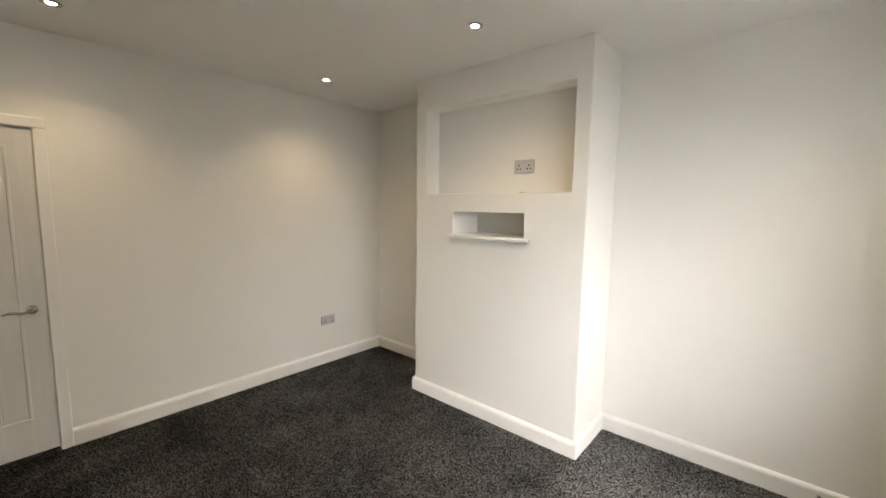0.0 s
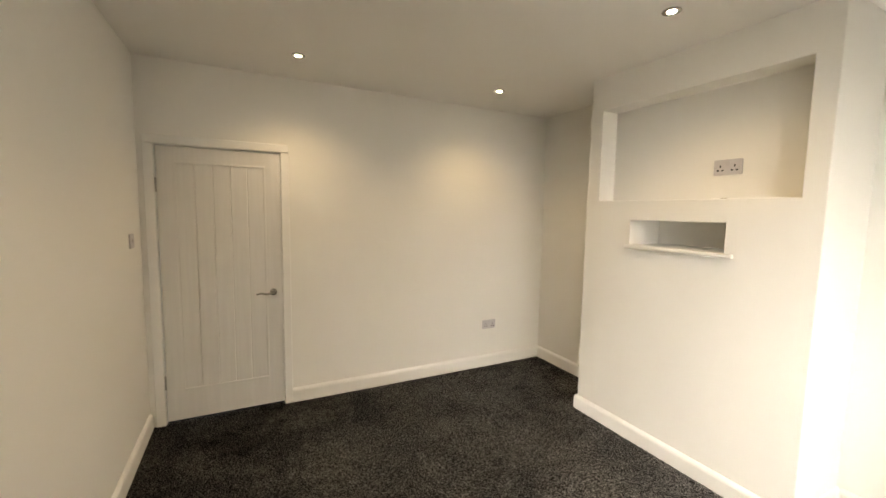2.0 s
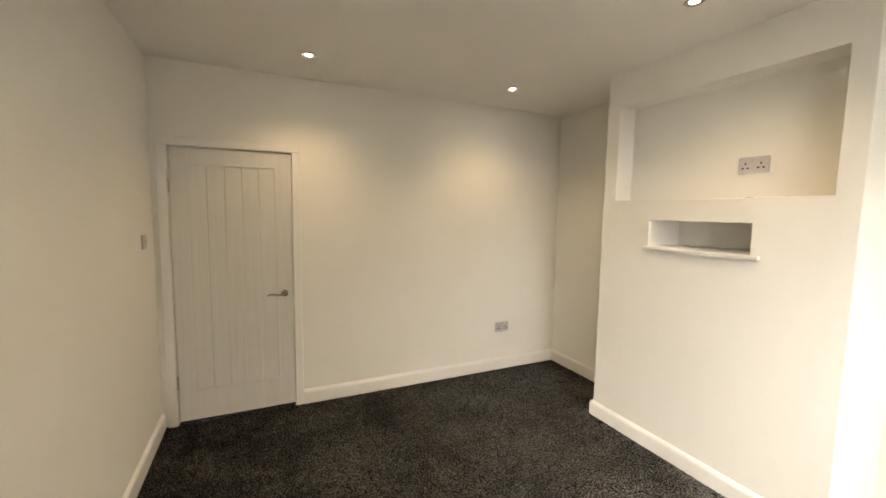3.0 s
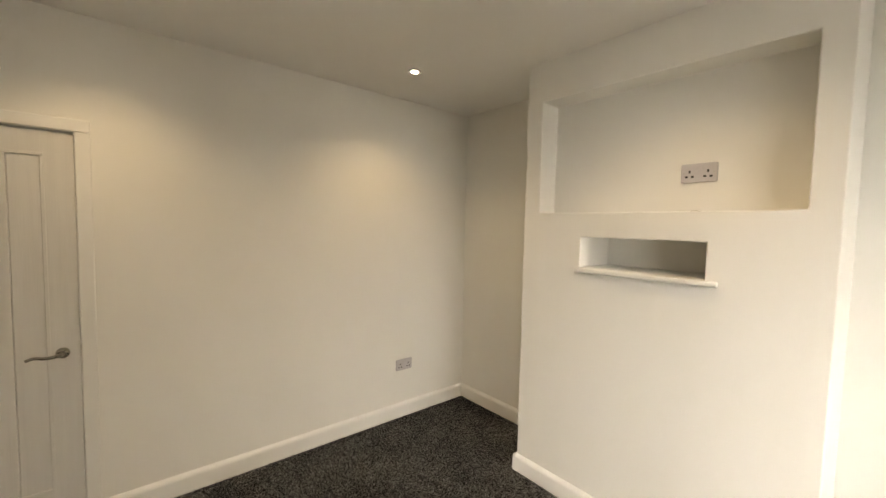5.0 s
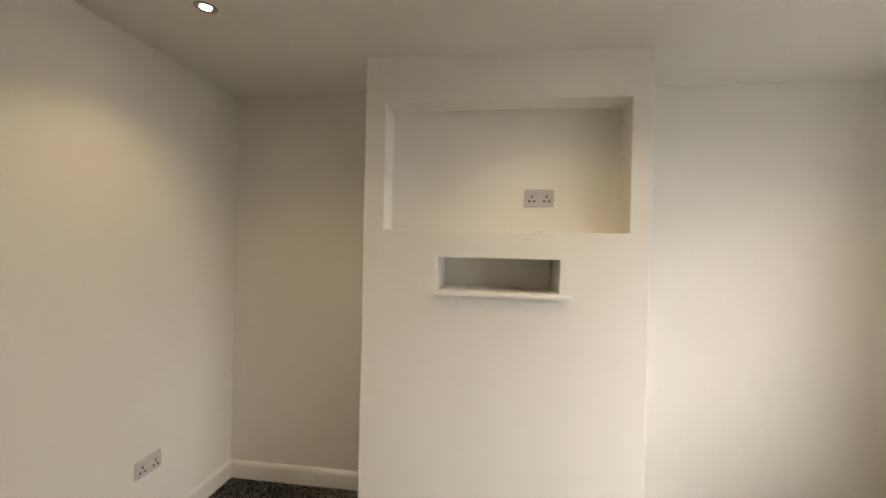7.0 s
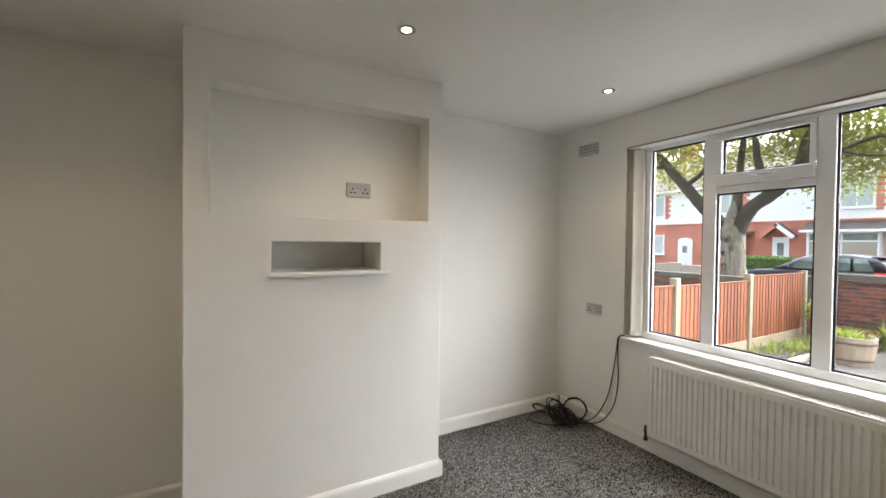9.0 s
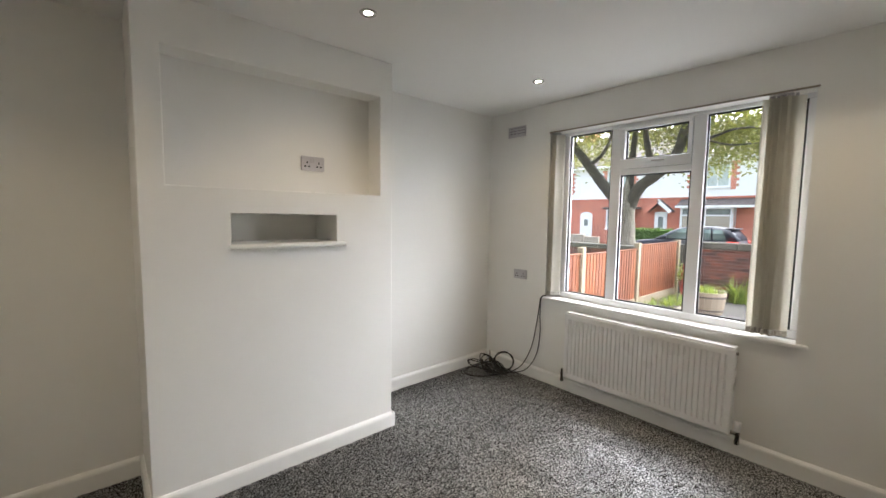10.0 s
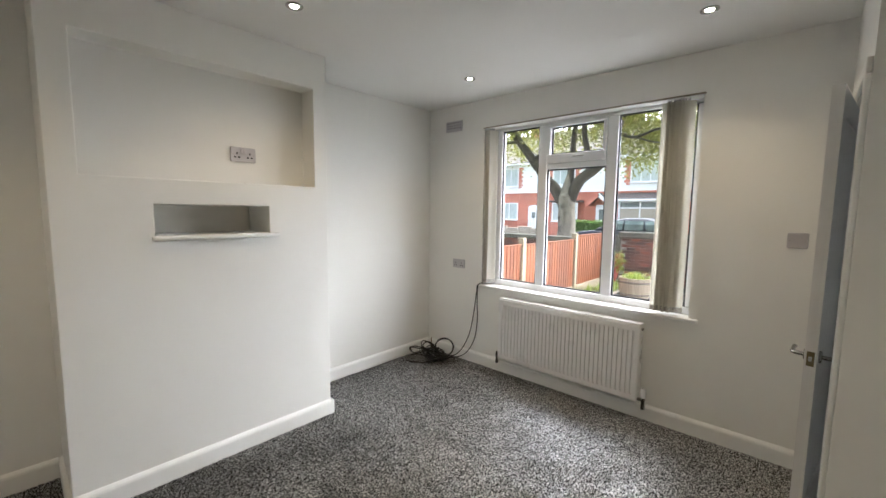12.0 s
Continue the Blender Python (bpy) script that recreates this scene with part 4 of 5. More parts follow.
# a red-stemmed shrub at the end of the fence
shrub = thing("garden_shrub", "small shrub with red stems and thin green leaves", "shrub", (7.28, 2.93, -0.213))
rs = random.Random(17)
sprigs = bmesh.new()
for k in range(9):
    a = rs.uniform(0, 6.28)
    tip = Vector((0.16 * math.cos(a), 0.16 * math.sin(a), rs.uniform(0.45, 0.75)))
    part("stem", tube(spline([(0, 0, 0), tip * 0.5 + Vector((0, 0, 0.06)), tip], 4), 0.011, 6), M_STEM, shrub, smooth=True)
    for _ in range(16):
        p = tip * rs.uniform(0.55, 1.05) + Vector((rs.gauss(0, 0.03), rs.gauss(0, 0.03), rs.gauss(0, 0.04)))
        m = Euler((rs.uniform(-1, 1), rs.uniform(-1, 1), rs.uniform(0, 6.28))).to_matrix()
        sprigs.faces.new([sprigs.verts.new(p + m @ Vector(q)) for q in ((0, 0, 0), (0.016, 0.05, 0.008), (0, 0.12, -0.01), (-0.016, 0.05, 0.008))])
part("leaves", sprigs, M_STRAP, shrub)

# stone edging between bed and path
edging = thing("bed_edging", "worn pale stone edging along the flower bed", "edging")
re = random.Random(23)
x = 1.0
while x < 7.6:
    ln = re.uniform(0.42, 0.62)
    part("edging_stone", boxes(((x, 2.405 + re.uniform(-0.01, 0.01), GZ + 0.002), (x + ln - 0.012, 2.50, -0.165 + re.uniform(-0.012, 0.012))), bevel=0.014), M_CONCRETE, edging)
    x += ln

# loose chippings and clods on the bed
clods = bmesh.new()
for _ in range(420):
    p = Vector((re.uniform(2.5, 7.8), re.uniform(2.52, 3.06), -0.206))
    size = re.uniform(0.012, 0.035)
    made = bmesh.ops.create_icosphere(clods, subdivisions=1, radius=size)["verts"]
    for v in made:
        v.co = Vector((v.co.x, v.co.y, v.co.z * 0.6)) * re.uniform(0.8, 1.2) + p
tagged(part("bed_chippings", clods, M_CHIP), "slate-grey chippings strewn over the flower bed", "chippings", kind="stuff")

planter = thing("barrel_planter", "weathered oak half-barrel planter with hoops", "planter", (5.98, 2.10, -0.22))
staves = 18
stave = bmesh.new()
for z0, z1, r0, r1 in ((0, 0.14, 0.255, 0.285), (0.14, 0.28, 0.285, 0.300), (0.28, 0.40, 0.300, 0.305)):
    h = math.pi / staves * 0.97
    vs = []
    for z, r in ((z0, r0), (z1, r1)):
        for rr in (r, r - 0.025):
            vs += [stave.verts.new((rr * math.cos(-h), rr * math.sin(-h), z)), stave.verts.new((rr * math.cos(h), rr * math.sin(h), z))]
    for q in ((0, 1, 5, 4), (2, 3, 7, 6), (0, 2, 6, 4), (1, 3, 7, 5), (0, 1, 3, 2), (4, 5, 7, 6)):
        stave.faces.new([vs[i] for i in q])
bmesh.ops.remove_doubles(stave, verts=stave.verts, dist=0.0005)
stave_mesh = mesh_of("stave", stave, M_OAK)
for k in range(staves):
    ob = new("stave", stave_mesh)
    ob.parent = planter
    ob.matrix_basis = pose(0, 0, 0, 0, 0, 360 * k / staves)
for z, r in ((0.06, 0.272), (0.30, 0.306)):
    part("hoop", lathe([(r - 0.006, z), (r, z), (r + 0.003, z + 0.035), (r - 0.003, z + 0.035)], 30), M_HOOP, planter, "rusty iron hoop")
part("soil", lathe([(0.05, 0.30), (0.272, 0.33), (0.272, 0.345), (0.05, 0.36)], 20), M_SOIL, planter)
pl = blades("planter_growth", "low green plants growing in the half-barrel", (5.98, 2.10, 0.125), 120, 0.20, 0.10, M_STRAP, 31, 0.013)

# ---- brick garden wall to the street ----
garden_wall = thing("garden_wall", "old red brick garden wall with a mossy stone coping", "wall")
WX = 7.9
part("core", boxes(((WX + 0.012, -6.0, GZ), (WX + 0.21, 3.04, 0.835))), M_MORTAR, garden_wall)
for k in range(9):
    y0 = -6.0 + 9.1 * k / 9
    part("coping", boxes(((WX - 0.05, y0 + 0.004, 0.836), (WX + 0.27, y0 + 9.1 / 9 - 0.004, 0.985)), bevel=0.02), M_COPING, garden_wall)
brick_mesh = mesh_of("brick", boxes(((0, -0.107, 0), (0.10, 0.107, 0.064)), bevel=0.004), M_BRICK)
rng = random.Random(21)
run = bmesh.new()
rows_n = 15
for r in range(rows_n):
    z = -0.275 + 0.074 * r
    k = 0
    y = 3.02 - 0.1075 - (0.112 if r % 2 else 0)
    while y > -5.8:
        if y > 0.7:
            ob = new("brick", brick_mesh)
            ob.parent = garden_wall
            ob.matrix_basis = pose(WX + rng.uniform(-0.003, 0.003), y, z, 0, rng.uniform(-0.6, 0.6), rng.uniform(-0.7, 0.7))
        else:
            box(run, (WX + rng.uniform(-0.002, 0.003), y - 0.107, z), (WX + 0.1, y + 0.107, z + 0.064))
        y -= 0.225
tagged(part("brick_run", run, M_BRICK_FAR, garden_wall), kind="stuff")

next_wall = thing("neighbour_wall", "lower red brick garden wall with a grey coping", "wall")
part("core", boxes(((WX + 0.012, 3.25, GZ), (WX + 0.21, 16.0, 0.66))), M_MORTAR, next_wall)
for k in range(13):
    part("coping", boxes(((WX - 0.05, 3.25 + k * 0.98, 0.661), (WX + 0.27, 3.25 + k * 0.98 + 0.972, 0.79)), bevel=0.02), M_COPING, next_wall)
run = bmesh.new()
for r in range(12):
    z = -0.22 + 0.074 * r
    y = 3.37 + (0.112 if r % 2 else 0)
    while y < 15.8:
        box(run, (WX + rng.uniform(-0.002, 0.003), y - 0.107, z), (WX + 0.1, y + 0.107, z + 0.064))
        y += 0.225
tagged(part("brick_run", run, M_BRICK_FAR, next_wall), kind="stuff")
# brick pier where the two walls meet
tagged(part("wall_pier", boxes(((WX - 0.02, 3.045, GZ), (WX + 0.23, 3.245, 0.90)), bevel=0.006), M_COPING), "dark rendered pier at the end of the wall", "wall pier")

# ---- street tree ----
tree = thing("street_tree", "mature street tree with forked trunk and sparse leaves", "tree")


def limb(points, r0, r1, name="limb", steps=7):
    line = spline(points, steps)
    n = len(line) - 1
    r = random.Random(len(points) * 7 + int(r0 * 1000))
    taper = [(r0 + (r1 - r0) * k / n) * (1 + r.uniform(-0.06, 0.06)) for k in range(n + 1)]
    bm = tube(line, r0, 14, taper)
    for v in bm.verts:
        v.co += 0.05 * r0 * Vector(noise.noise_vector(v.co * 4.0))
    # limbs get the silhouette-dark bark, the trunk the bark with light painted in
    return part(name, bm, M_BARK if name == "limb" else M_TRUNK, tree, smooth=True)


limb([(9.2, 5.1, -0.2), (9.2, 5.09, 0.1), (9.2, 5.08, 0.8), (9.2, 5.10, 1.5), (9.2, 5.12, 1.95)], 0.30, 0.25, "trunk")
limb([(9.2, 5.11, 1.9), (9.2, 5.12, 2.05), (9.22, 5.11, 2.3), (9.25, 5.09, 2.6)], 0.25, 0.07, "trunk")
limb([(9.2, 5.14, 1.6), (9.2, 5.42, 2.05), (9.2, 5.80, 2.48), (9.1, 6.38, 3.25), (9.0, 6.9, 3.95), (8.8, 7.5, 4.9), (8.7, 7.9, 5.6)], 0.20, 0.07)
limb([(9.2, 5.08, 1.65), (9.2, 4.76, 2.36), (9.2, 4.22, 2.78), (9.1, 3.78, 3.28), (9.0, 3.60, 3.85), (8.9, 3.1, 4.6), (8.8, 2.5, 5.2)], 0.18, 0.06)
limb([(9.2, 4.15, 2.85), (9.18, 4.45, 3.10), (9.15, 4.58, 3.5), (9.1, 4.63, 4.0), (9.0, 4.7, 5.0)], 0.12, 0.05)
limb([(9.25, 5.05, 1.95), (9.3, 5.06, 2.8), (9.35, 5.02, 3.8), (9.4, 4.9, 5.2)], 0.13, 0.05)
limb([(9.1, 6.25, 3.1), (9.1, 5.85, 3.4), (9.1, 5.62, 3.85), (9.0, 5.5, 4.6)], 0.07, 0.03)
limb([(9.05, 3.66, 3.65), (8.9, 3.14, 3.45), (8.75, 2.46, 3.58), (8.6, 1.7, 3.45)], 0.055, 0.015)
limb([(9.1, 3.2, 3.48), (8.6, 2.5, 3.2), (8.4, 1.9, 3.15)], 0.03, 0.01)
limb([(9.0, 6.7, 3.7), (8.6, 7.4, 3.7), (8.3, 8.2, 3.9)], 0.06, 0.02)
# old pruning scars and flakes on the bark
for y, z, ry, rz in ((5.18, 0.95, 0.06, 0.085), (5.02, 1.42, 0.045, 0.06), (5.13, 1.62, 0.03, 0.05), (4.98, 0.62, 0.03, 0.05), (5.22, 1.28, 0.025, 0.06)):
    ring = [(9.2 - math.sqrt(max(0.0, 0.272 ** 2 - (y + ry * math.cos(a) - 5.09) ** 2)) - 0.002, y + ry * math.cos(a), z + rz * math.sin(a)) for a in (2 * math.pi * k / 14 for k in range(15))]
    part("bark_scar", tube(ring, 0.014, 6), M_BARK, tree, "dark healed pruning scar", True)
crown = bmesh.new()
r = random.Random(8)
centres = []
for _ in range(430):
    a, b = r.uniform(0, 2 * math.pi), r.uniform(-0.55, 1.0)
    q = math.sqrt(max(0.05, 1 - b * b)) * r.uniform(0.35, 1.0)
    centres.append((9.0 + 2.3 * q * math.cos(a), 4.7 + 3.9 * q * math.sin(a), 5.1 + 2.0 * b))
for _ in range(85):
    centres.append((r.uniform(9.3, 10.5), r.uniform(0.6, 3.7), r.uniform(2.95, 4.2)))
for _ in range(60):
    centres.append((r.uniform(9.6, 10.8), r.uniform(3.5, 8.6), r.uniform(3.6, 4.6)))
for _ in range(95):
    centres.append((r.uniform(9.7, 11.0), r.uniform(0.6, 8.8), r.uniform(3.15, 5.0)))
for cx, cy, cz in centres:
    s = r.uniform(0.22, 0.48)
    for _ in range(r.randint(34, 74)):
        p = Vector((cx + r.gauss(0, s), cy + r.gauss(0, s), cz + r.gauss(0, s * 0.6)))
        m = Euler((r.uniform(-1.1, 1.1), r.uniform(-1.1, 1.1), r.uniform(0, 6.28))).to_matrix()
        ln, w = r.uniform(0.075, 0.125), r.uniform(0.024, 0.039)
        crown.faces.new([crown.verts.new(p + m @ Vector(q)) for q in ((0, 0, 0), (w, ln * 0.45, 0.01), (0, ln, -0.012), (-w, ln * 0.45, 0.01))])
part("crown", crown, M_LEAF, tree, "sparse yellow-green leaves")


def hedge(lo, hi, seed, label):
    rr = random.Random(seed)
    bm = bmesh.new()
    lo, hi = Vector(lo), Vector(hi)
    box(bm, lo + Vector((0.08, 0.08, 0)), hi - Vector((0.08, 0.08, 0.08)))
    n = int((hi.y - lo.y) * (hi.z - lo.z) * 700)
    for _ in range(n):
        side = rr.random()
        p = Vector((lo.x + rr.uniform(0, 0.1), rr.uniform(lo.y, hi.y), rr.uniform(lo.z, hi.z))) if side < 0.65 else Vector((rr.uniform(lo.x, hi.x), rr.uniform(lo.y, hi.y), hi.z + rr.uniform(-0.1, 0.03)))
        m = Euler((rr.uniform(-1.4, 1.4), rr.uniform(-1.4, 1.4), rr.uniform(0, 6.28))).to_matrix()
        bm.faces.new([bm.verts.new(p + m @ Vector(q)) for q in ((0, 0, 0), (0.03, 0.04, 0), (0, 0.09, 0), (-0.03, 0.04, 0))])
    return tagged(part("hedge", bm, M_HEDGE), label, "hedge")


hedge((19.1, 7.3, -0.2), (19.9, 9.5, 0.98), 3, "clipped green hedge in front of the brick house")
hedge((19.1, 0.6, -0.2), (19.9, 3.2, 0.95), 4, "clipped green hedge in front of the brick house")
low_wall = thing("low_front_wall", "low pale stone front garden wall across the road", "wall")
for k in range(10):
    part("block", boxes(((19.0, 11.0 + k * 0.9, -0.2), (19.2, 11.0 + k * 0.9 + 0.89, 0.45 + 0.1 * (k % 2))), bevel=0.015), M_CONCRETE, low_wall)

# ---- houses across the road ----
HX = 23.0


def house_window(parent, y0, y1, z0, z1, x=HX, lights=3, curtain=True):
    x -= 0.03
    f = part("window", boxes(((x - 0.05, y0, z0), (x + 0.02, y1, z0 + 0.07)), ((x - 0.05, y0, z1 - 0.07), (x + 0.02, y1, z1)), ((x - 0.05, y0, z0 + 0.07), (x + 0.02, y0 + 0.07, z1 - 0.07)), ((x - 0.05, y1 - 0.07, z0 + 0.07), (x + 0.02, y1, z1 - 0.07))), M_HWHITE, parent, "white plastic window frame")
    part("sill", boxes(((x - 0.12, y0 - 0.06, z0 - 0.06), (x, y1 + 0.06, z0 - 0.001)), bevel=0.01), M_HWHITE, f)
    w = (y1 - y0 - 0.14) / lights
    for k in range(lights):
        part("pane", boxes(((x + 0.0, y0 + 0.07 + k * w + 0.015, z0 + 0.07), (x + 0.012, y0 + 0.07 + (k + 1) * w - 0.015, z1 - 0.07))), M_NET if curtain else M_PANE, f, "pane with pale net curtain")
        if k:
            part("glazing_bar", boxes(((x - 0.04, y0 + 0.07 + k * w - 0.02, z0 + 0.07), (x + 0.015, y0 + 0.07 + k * w + 0.02, z1 - 0.07))), M_HWHITE, f)
    return f


def quoins(parent, y, z0, z1, side):
    """Toothed brick blocks up one side of a window."""
    n = int((z1 - z0) / 0.15)
    for k in range(n):
        w = 0.36 if k % 2 else 0.24
        a, b = (y - w, y) if side < 0 else (y, y + w)
        part("quoin", boxes(((HX - 0.02, a, z0 + k * 0.15 + 0.004), (HX + 0.02, b, z0 + k * 0.15 + 0.146))), M_HBRICK, parent)


def house_shell(label, y0, y1):
    h = thing("house", label, "house", group="terrace across the road")
    part("lower_wall", boxes(((HX, y0, -0.2), (HX + 8, y1, 2.78))), M_HBRICK, h, "red brick lower wall")
    part("upper_wall", boxes(((HX - 0.015, y0, 2.785), (HX + 8, y1, 4.95))), M_RENDER, h, "white rendered upper wall")
    part("band", boxes(((HX - 0.06, y0, 2.70), (HX - 0.0, y1, 2.784)), bevel=0.01), M_HBRICK, h)
    bm = bmesh.new()
    a = [bm.verts.new((HX - 0.45, y, 4.80)) for y in (y0, y1)]
    b = [bm.verts.new((HX + 4.0, y, 7.5)) for y in (y0, y1)]
    c = [bm.verts.new((HX + 8.45, y, 4.80)) for y in (y0, y1)]
    d = [bm.verts.new((v.co.x, v.co.y, v.co.z + 0.14)) for v in (*a, *b, *c)]
    bm.faces.new((a[0], a[1], b[1], b[0]))
    bm.faces.new((b[0], b[1], c[1], c[0]))
    bm.faces.new((d[0], d[1], d[3], d[2]))
    bm.faces.new((d[2], d[3], d[5], d[4]))
    bm.faces.new((a[0], a[1], d[1], d[0]))
    bm.faces.new((c[0], c[1], d[5], d[4]))
    bm.faces.new((a[0], b[0], d[2], d[0]))
    bm.faces.new((b[0], c[0], d[4], d[2]))
    bm.faces.new((a[1], b[1], d[3], d[1]))
    bm.faces.new((b[1], c[1], d[5], d[3]))
    roof = part("roof", bm, M_ROOF, h, "grey-brown tiled pitched roof")
    part("gutter", boxes(((HX - 0.52, y0, 4.76), (HX - 0.42, y1, 4.88)), bevel=0.02), M_HWHITE, h)
    part("soffit", boxes(((HX - 0.44, y0, 4.74), (HX - 0.016, y1, 4.80))), M_HWHITE, h)
    ym = (y0 + y1) / 2 + 2.2
    part("chimney", boxes(((HX + 3.6, ym - 0.45, 6.9), (HX + 4.4, ym + 0.45, 8.5)), ((HX + 3.55, ym - 0.5, 8.5), (HX + 4.45, ym + 0.5, 8.62))), M_HBRICK, roof)
    return h


def front_door(parent, y0, y1, z1, arched=False):
    d = part("door", boxes(((HX - 0.03, y0, -0.19), (HX + 0.02, y1, z1)), bevel=0.008), M_HWHITE, parent, "white panelled front door")
    part("door_light", boxes(((HX - 0.04, (y0 + y1) / 2 - 0.14, 1.0), (HX - 0.025, (y0 + y1) / 2 + 0.14, z1 - 0.3)), bevel=0.01), M_PANE, d)
    part("door_panel", boxes(((HX - 0.04, y0 + 0.15, -0.05), (HX - 0.028, y1 - 0.15, 0.75)), bevel=0.006), M_HWHITE, d)
    if arched:
        bm = bmesh.new()
        c, w = (y0 + y1) / 2, (y1 - y0) / 2 + 0.0
        pts = [(w * math.cos(math.pi * k / 12), 0.22 * math.sin(math.pi * k / 12)) for k in range(13)]
        lo = [bm.verts.new((HX - 0.03, c + a, z1 + b)) for a, b in pts]
        hi = [bm.verts.new((HX + 0.02, c + a, z1 + b)) for a, b in pts]
        bm.faces.new(lo)
        bm.faces.new(hi)
        for k in range(12):
            bm.faces.new((lo[k], lo[k + 1], hi[k + 1], hi[k]))
        part("arch", bm, M_HWHITE, d)
    return d


def house_with_porch(dy, label):
    h = house_shell(label, 3.2 + dy, 10.35 + dy)
    house_window(h, 5.85 + dy, 7.55 + dy, 3.28, 4.58)
    quoins(h, 5.84 + dy, 3.13, 4.68, -1)
    quoins(h, 7.56 + dy, 3.13, 4.68, 1)
    bay = part("bay", boxes(((HX - 0.6, 5.5 + dy, -0.2), (HX - 0.001, 8.0 + dy, 0.75))), M_HBRICK, h)
    house_window(h, 5.55 + dy, 7.95 + dy, 0.80, 2.15, HX - 0.55, 2, False)
    part("roller_blind", boxes(((HX - 0.595, 5.63 + dy, 0.88), (HX - 0.582, 7.87 + dy, 1.69))), M_SHADE, h, "pale drawn roller blind")
    part("bay_transom", boxes(((HX - 0.64, 5.56 + dy, 1.70), (HX - 0.56, 7.94 + dy, 1.78)), ((HX - 0.63, 6.72 + dy, 0.86), (HX - 0.56, 6.79 + dy, 2.1))), M_HWHITE, h)
    part("bay_side", boxes(((HX - 0.56, 5.5 + dy, 0.75), (HX - 0.001, 5.545 + dy, 2.2)), ((HX - 0.56, 7.955 + dy, 0.75), (HX - 0.001, 8.0 + dy, 2.2))), M_HWHITE, h)
    bm = bmesh.new()
    vs = [bm.verts.new(p) for p in ((HX - 0.9, 4.2 + dy, 2.25), (HX - 0.9, 8.15 + dy, 2.25), (HX - 0.002, 8.15 + dy, 2.66), (HX - 0.002, 4.2 + dy, 2.66), (HX - 0.9, 4.2 + dy, 2.17), (HX - 0.9, 8.15 + dy, 2.17), (HX - 0.002, 8.15 + dy, 2.17), (HX - 0.002, 4.2 + dy, 2.17))]
    for q in ((0, 1, 2, 3), (4, 5, 6, 7), (0, 1, 5, 4), (0, 3, 7, 4), (1, 2, 6, 5), (2, 3, 7, 6)):
        bm.faces.new([vs[i] for i in q])
    canopy = part("canopy", bm, M_ROOF, h, "grey lean-to canopy roof")
    part("fascia", boxes(((HX - 0.93, 4.18 + dy, 2.15), (HX - 0.901, 8.17 + dy, 2.27))), M_HWHITE, canopy)
    front_door(h, 8.85 + dy, 9.55 + dy, 1.95)
    for s in (-1, 1):
        bm = bmesh.new()
        c = 9.2 + dy
        box(bm, (HX - 0.6, -0.06, -0.05), (HX - 0.001, 0.95, 0.05), 0, 2, Matrix.Translation((0, c, 2.60)) @ (Matrix.Scale(s, 4, (0, 1, 0)) @ Matrix.Rotation(radians(-42), 4, "X")))
        porch = part("porch_roof", bm, M_ROOF, h, "small tiled porch gable")
        b2 = bmesh.new()
        box(b2, (HX - 0.64, -0.02, -0.12), (HX - 0.602, 0.99, 0.07), 0, 2, Matrix.Translation((0, c, 2.60)) @ (Matrix.Scale(s, 4, (0, 1, 0)) @ Matrix.Rotation(radians(-42), 4, "X")))
        part("bargeboard", b2, M_HWHITE if s < 0 else M_HBRICK, porch)
    return h


def house_with_arch(dy, label):
    h = house_shell(label, 10.36 + dy, 17.4 + dy)
    part("bay", boxes(((HX - 0.5, 10.5 + dy, -0.2), (HX - 0.001, 12.4 + dy, 0.8))), M_HBRICK, h)
    house_window(h, 10.55 + dy, 12.35 + dy, 0.85, 2.08, HX - 0.45, 3, True)
    part("bay_roof", boxes(((HX - 0.65, 10.35 + dy, 2.10), (HX - 0.001, 12.55 + dy, 2.24)), bevel=0.02), M_ROOF, h)
    front_door(h, 13.56 + dy, 14.44 + dy, 1.72, True)
    house_window(h, 11.0 + dy, 12.6 + dy, 3.28, 4.58)
    quoins(h, 10.99 + dy, 3.13, 4.68, -1)
    quoins(h, 12.61 + dy, 3.13, 4.68, 1)
    house_window(h, 15.3 + dy, 16.6 + dy, 3.28, 4.58, HX, 2)
    quoins(h, 15.29 + dy, 3.13, 4.68, -1)
    quoins(h, 16.61 + dy, 3.13, 4.68, 1)
    house_window(h, 15.3 + dy, 16.8 + dy, 0.85, 2.1, HX, 2)
    return h


house_with_porch(0, "red brick and white render house with gabled porch")
house_with_arch(0, "red brick and white render house with arched door")
house_with_porch(-7.16, "red brick and white render house with gabled porch")
house_with_arch(7.06, "red brick and white render house with arched door")

# ---- parked car ----
CX0, CX1, CB = 15.0, 16.75, GZ + 0.012
car = thing("parked_car", "dark blue hatchback car parked at the kerb", "car", (0, 0, 0))


def car_loft(sections):
    """A closed shape lofted over (y, half width low, half width high, z low, z high) stations."""
    bm = bmesh.new()
    rings = []
    cx = (CX0 + CX1) / 2
    for y, wl, wh, zl, zh in sections:
        zm = zl + (zh - zl) * 0.55
        rings.append([bm.verts.new((cx + sx * w, y, CB + z)) for sx, w, z in ((-1, wl * 0.94, zl), (-1, wl, zm), (-1, wh, zh - 0.03), (-1, wh * 0.86, zh), (1, wh * 0.86, zh), (1, wh, zh - 0.03), (1, wl, zm), (1, wl * 0.94, zl))])
    for a, b in zip(rings, rings[1:]):
        for k in range(8):
            bm.faces.new((a[k], a[(k + 1) % 8], b[(k + 1) % 8], b[k]))
    bm.faces.new(rings[0])
    bm.faces.new(rings[-1])
    return bm


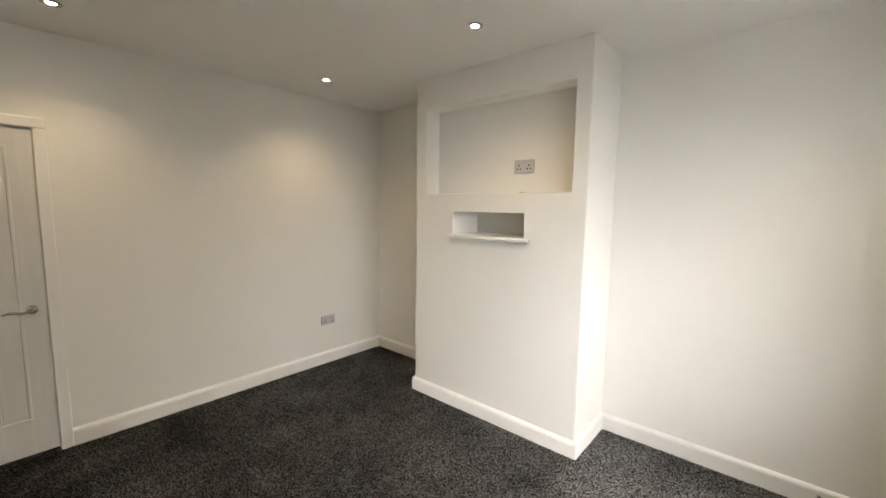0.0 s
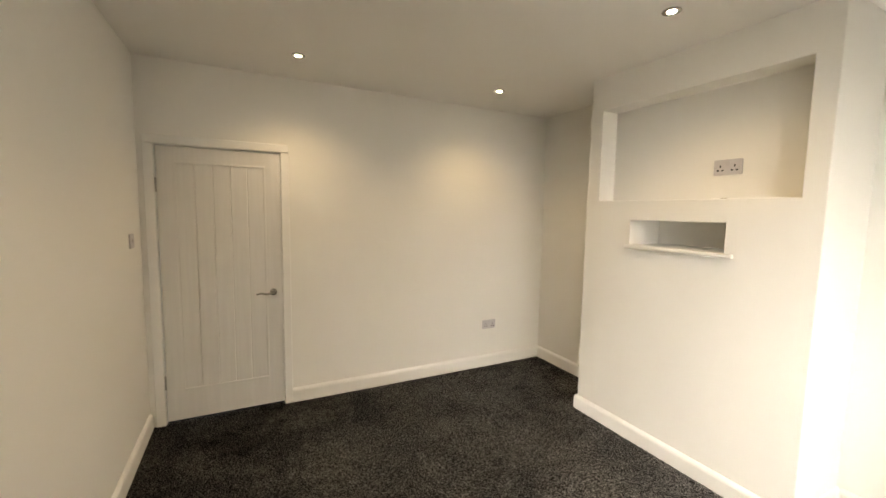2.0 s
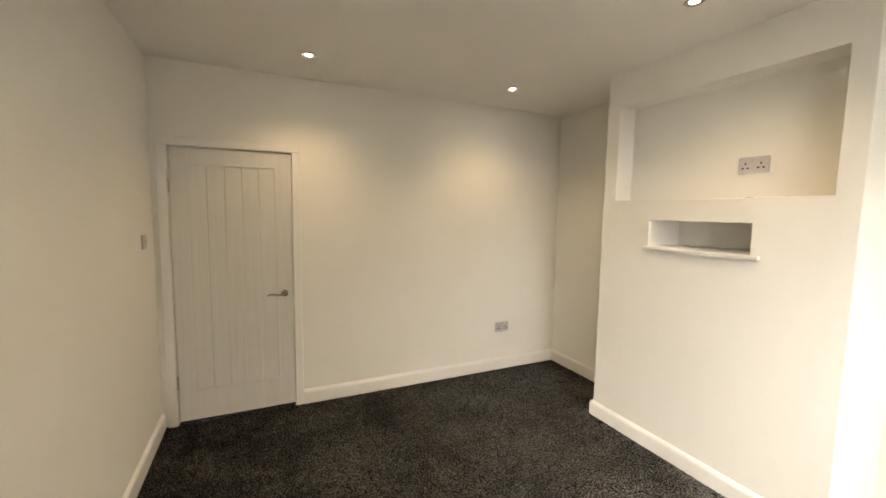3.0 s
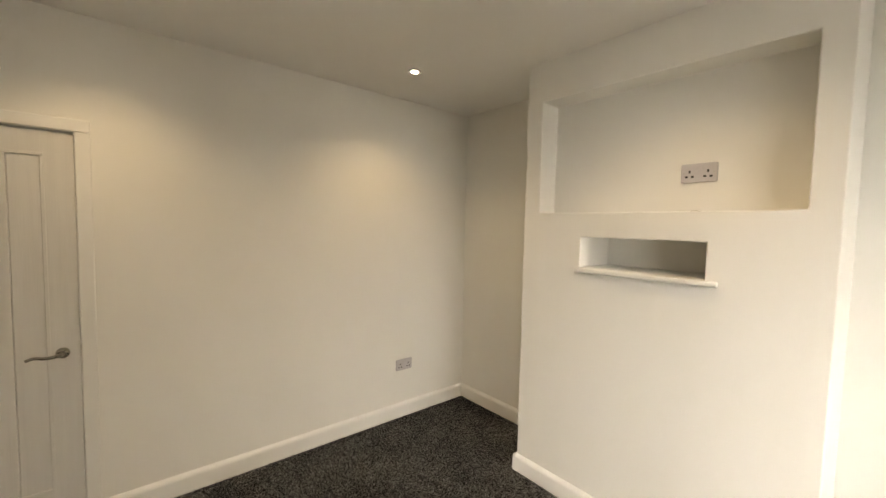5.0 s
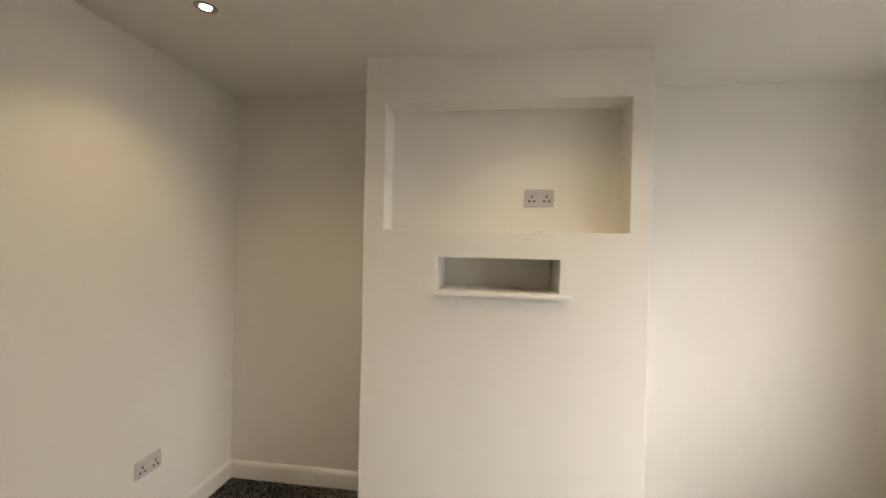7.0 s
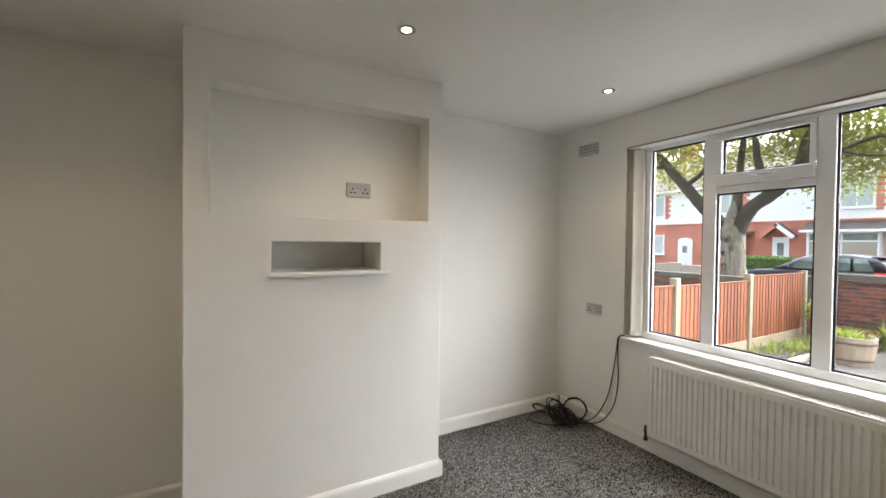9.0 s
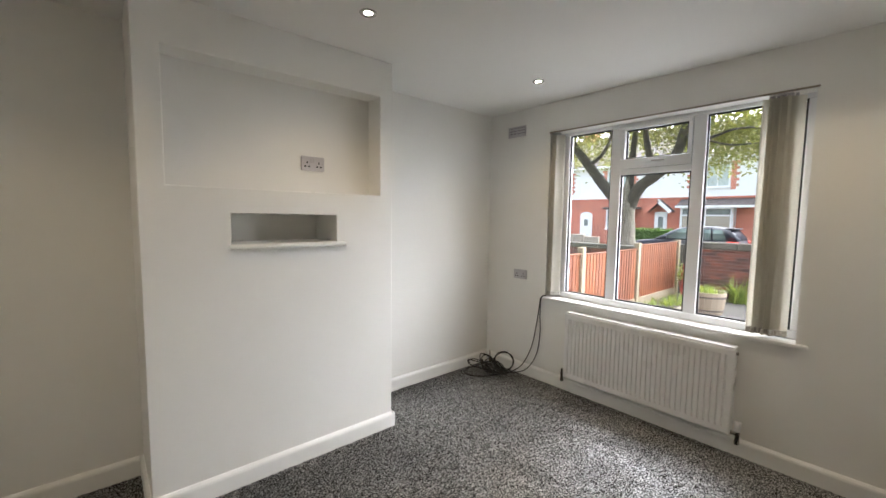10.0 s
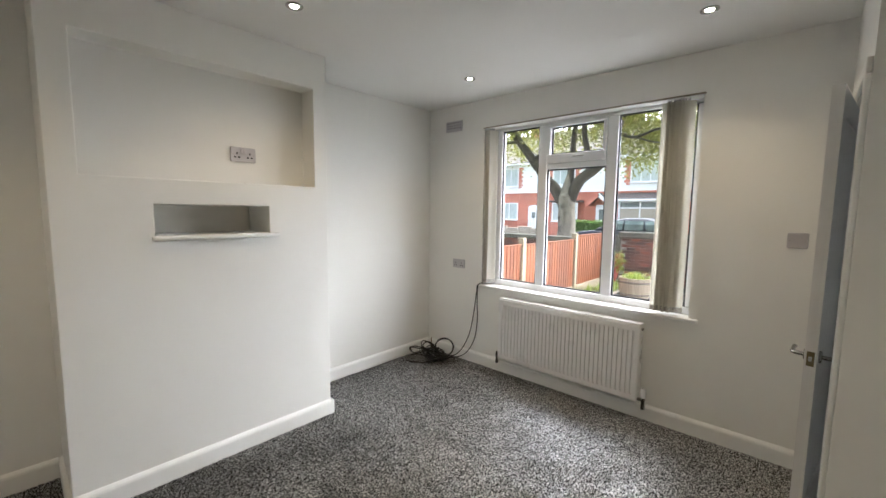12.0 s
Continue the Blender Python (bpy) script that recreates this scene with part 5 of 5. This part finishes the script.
H = 0.875
body = part("body", car_loft([(3.60, H * 0.86, H * 0.84, 0.35, 0.80), (3.66, H * 0.93, H * 0.9, 0.25, 0.98), (4.1, H, H * 0.93, 0.22, 1.0), (5.2, H, H * 0.93, 0.22, 0.97), (6.5, H, H * 0.92, 0.22, 0.95), (7.1, H * 0.98, H * 0.88, 0.22, 0.88), (7.6, H * 0.9, H * 0.78, 0.25, 0.76), (7.8, H * 0.72, H * 0.6, 0.32, 0.62)]), M_CARPAINT, car, "glossy dark blue bodywork", True)
cabin = part("cabin", car_loft([(3.68, H * 0.86, H * 0.70, 0.95, 1.12), (3.95, H * 0.89, H * 0.72, 0.95, 1.43), (4.6, H * 0.9, H * 0.74, 0.95, 1.51), (5.3, H * 0.9, H * 0.74, 0.95, 1.50), (5.75, H * 0.9, H * 0.74, 0.94, 1.40), (6.5, H * 0.88, H * 0.82, 0.93, 0.99)]), M_CARPAINT, car, "", True)
for y0, y1, t0, t1 in ((3.98, 4.42, 4.18, 4.45), (4.50, 5.26, 4.53, 5.22), (5.34, 6.08, 5.30, 5.58)):
    bm = bmesh.new()
    mid = (CX0 + CX1) / 2
    levels = ((0.910, 1.0, y0, y1), (0.920, 1.25, y0 + 0.6 * (t0 - y0), y1 + 0.6 * (t1 - y1)), (0.828, 1.385, t0, t1))
    outer = [[bm.verts.new((mid - H * w, y, CB + z)) for y in (a, b)] for w, z, a, b in levels]
    inner = [[bm.verts.new((mid - H * w + 0.03, y, CB + z)) for y in (a, b)] for w, z, a, b in levels]
    for k in range(2):
        for face in (outer, inner):
            bm.faces.new((face[k][0], face[k][1], face[k + 1][1], face[k + 1][0]))
        for e in range(2):
            bm.faces.new((outer[k][e], outer[k + 1][e], inner[k + 1][e], inner[k][e]))
    for k in (0, 2):
        bm.faces.new((outer[k][0], outer[k][1], inner[k][1], inner[k][0]))
    part("side_window", bm, M_CARGLASS, car, "side window with a greenish sky reflection painted in")
part("tail_lamp", boxes(((CX0 + 0.0, 3.60, CB + 0.80), (CX0 + 0.12, 3.98, CB + 0.97)), bevel=0.03), M_RED, car, "red tail lamp")
part("tail_lamp", boxes(((CX1 - 0.12, 3.60, CB + 0.80), (CX1 - 0.0, 3.98, CB + 0.97)), bevel=0.03), M_RED, car, "red tail lamp")
part("spoiler", boxes(((CX0 + 0.25, 3.80, CB + 1.40), (CX1 - 0.25, 4.1, CB + 1.45)), bevel=0.012), M_CARPAINT, car)
part("headlamp", boxes(((CX0 + 0.08, 7.35, CB + 0.60), (CX0 + 0.3, 7.7, CB + 0.74)), bevel=0.03), M_HWHITE, car, "clear headlamp")
part("mirror", boxes(((CX0 - 0.10, 6.0, CB + 0.98), (CX0 + 0.06, 6.12, CB + 1.10)), bevel=0.03), M_CARPAINT, car)
for y in (4.35, 6.95):
    for x in (CX0 + 0.02, CX1 - 0.22):
        bm = lathe([(0.20, 0.0), (0.30, 0.0), (0.32, 0.03), (0.32, 0.17), (0.30, 0.20), (0.20, 0.20)], 24)
        wheel = part("wheel", bm, M_TYRE, car, "black tyre", True)
        wheel.matrix_basis = Matrix.Translation((x, y, CB + 0.32)) @ Matrix.Rotation(radians(90), 4, "Y")
        part("rim", lathe([(0.04, 0.01), (0.20, 0.005), (0.205, 0.19), (0.04, 0.17)], 20), M_STEEL, wheel, "alloy rim")
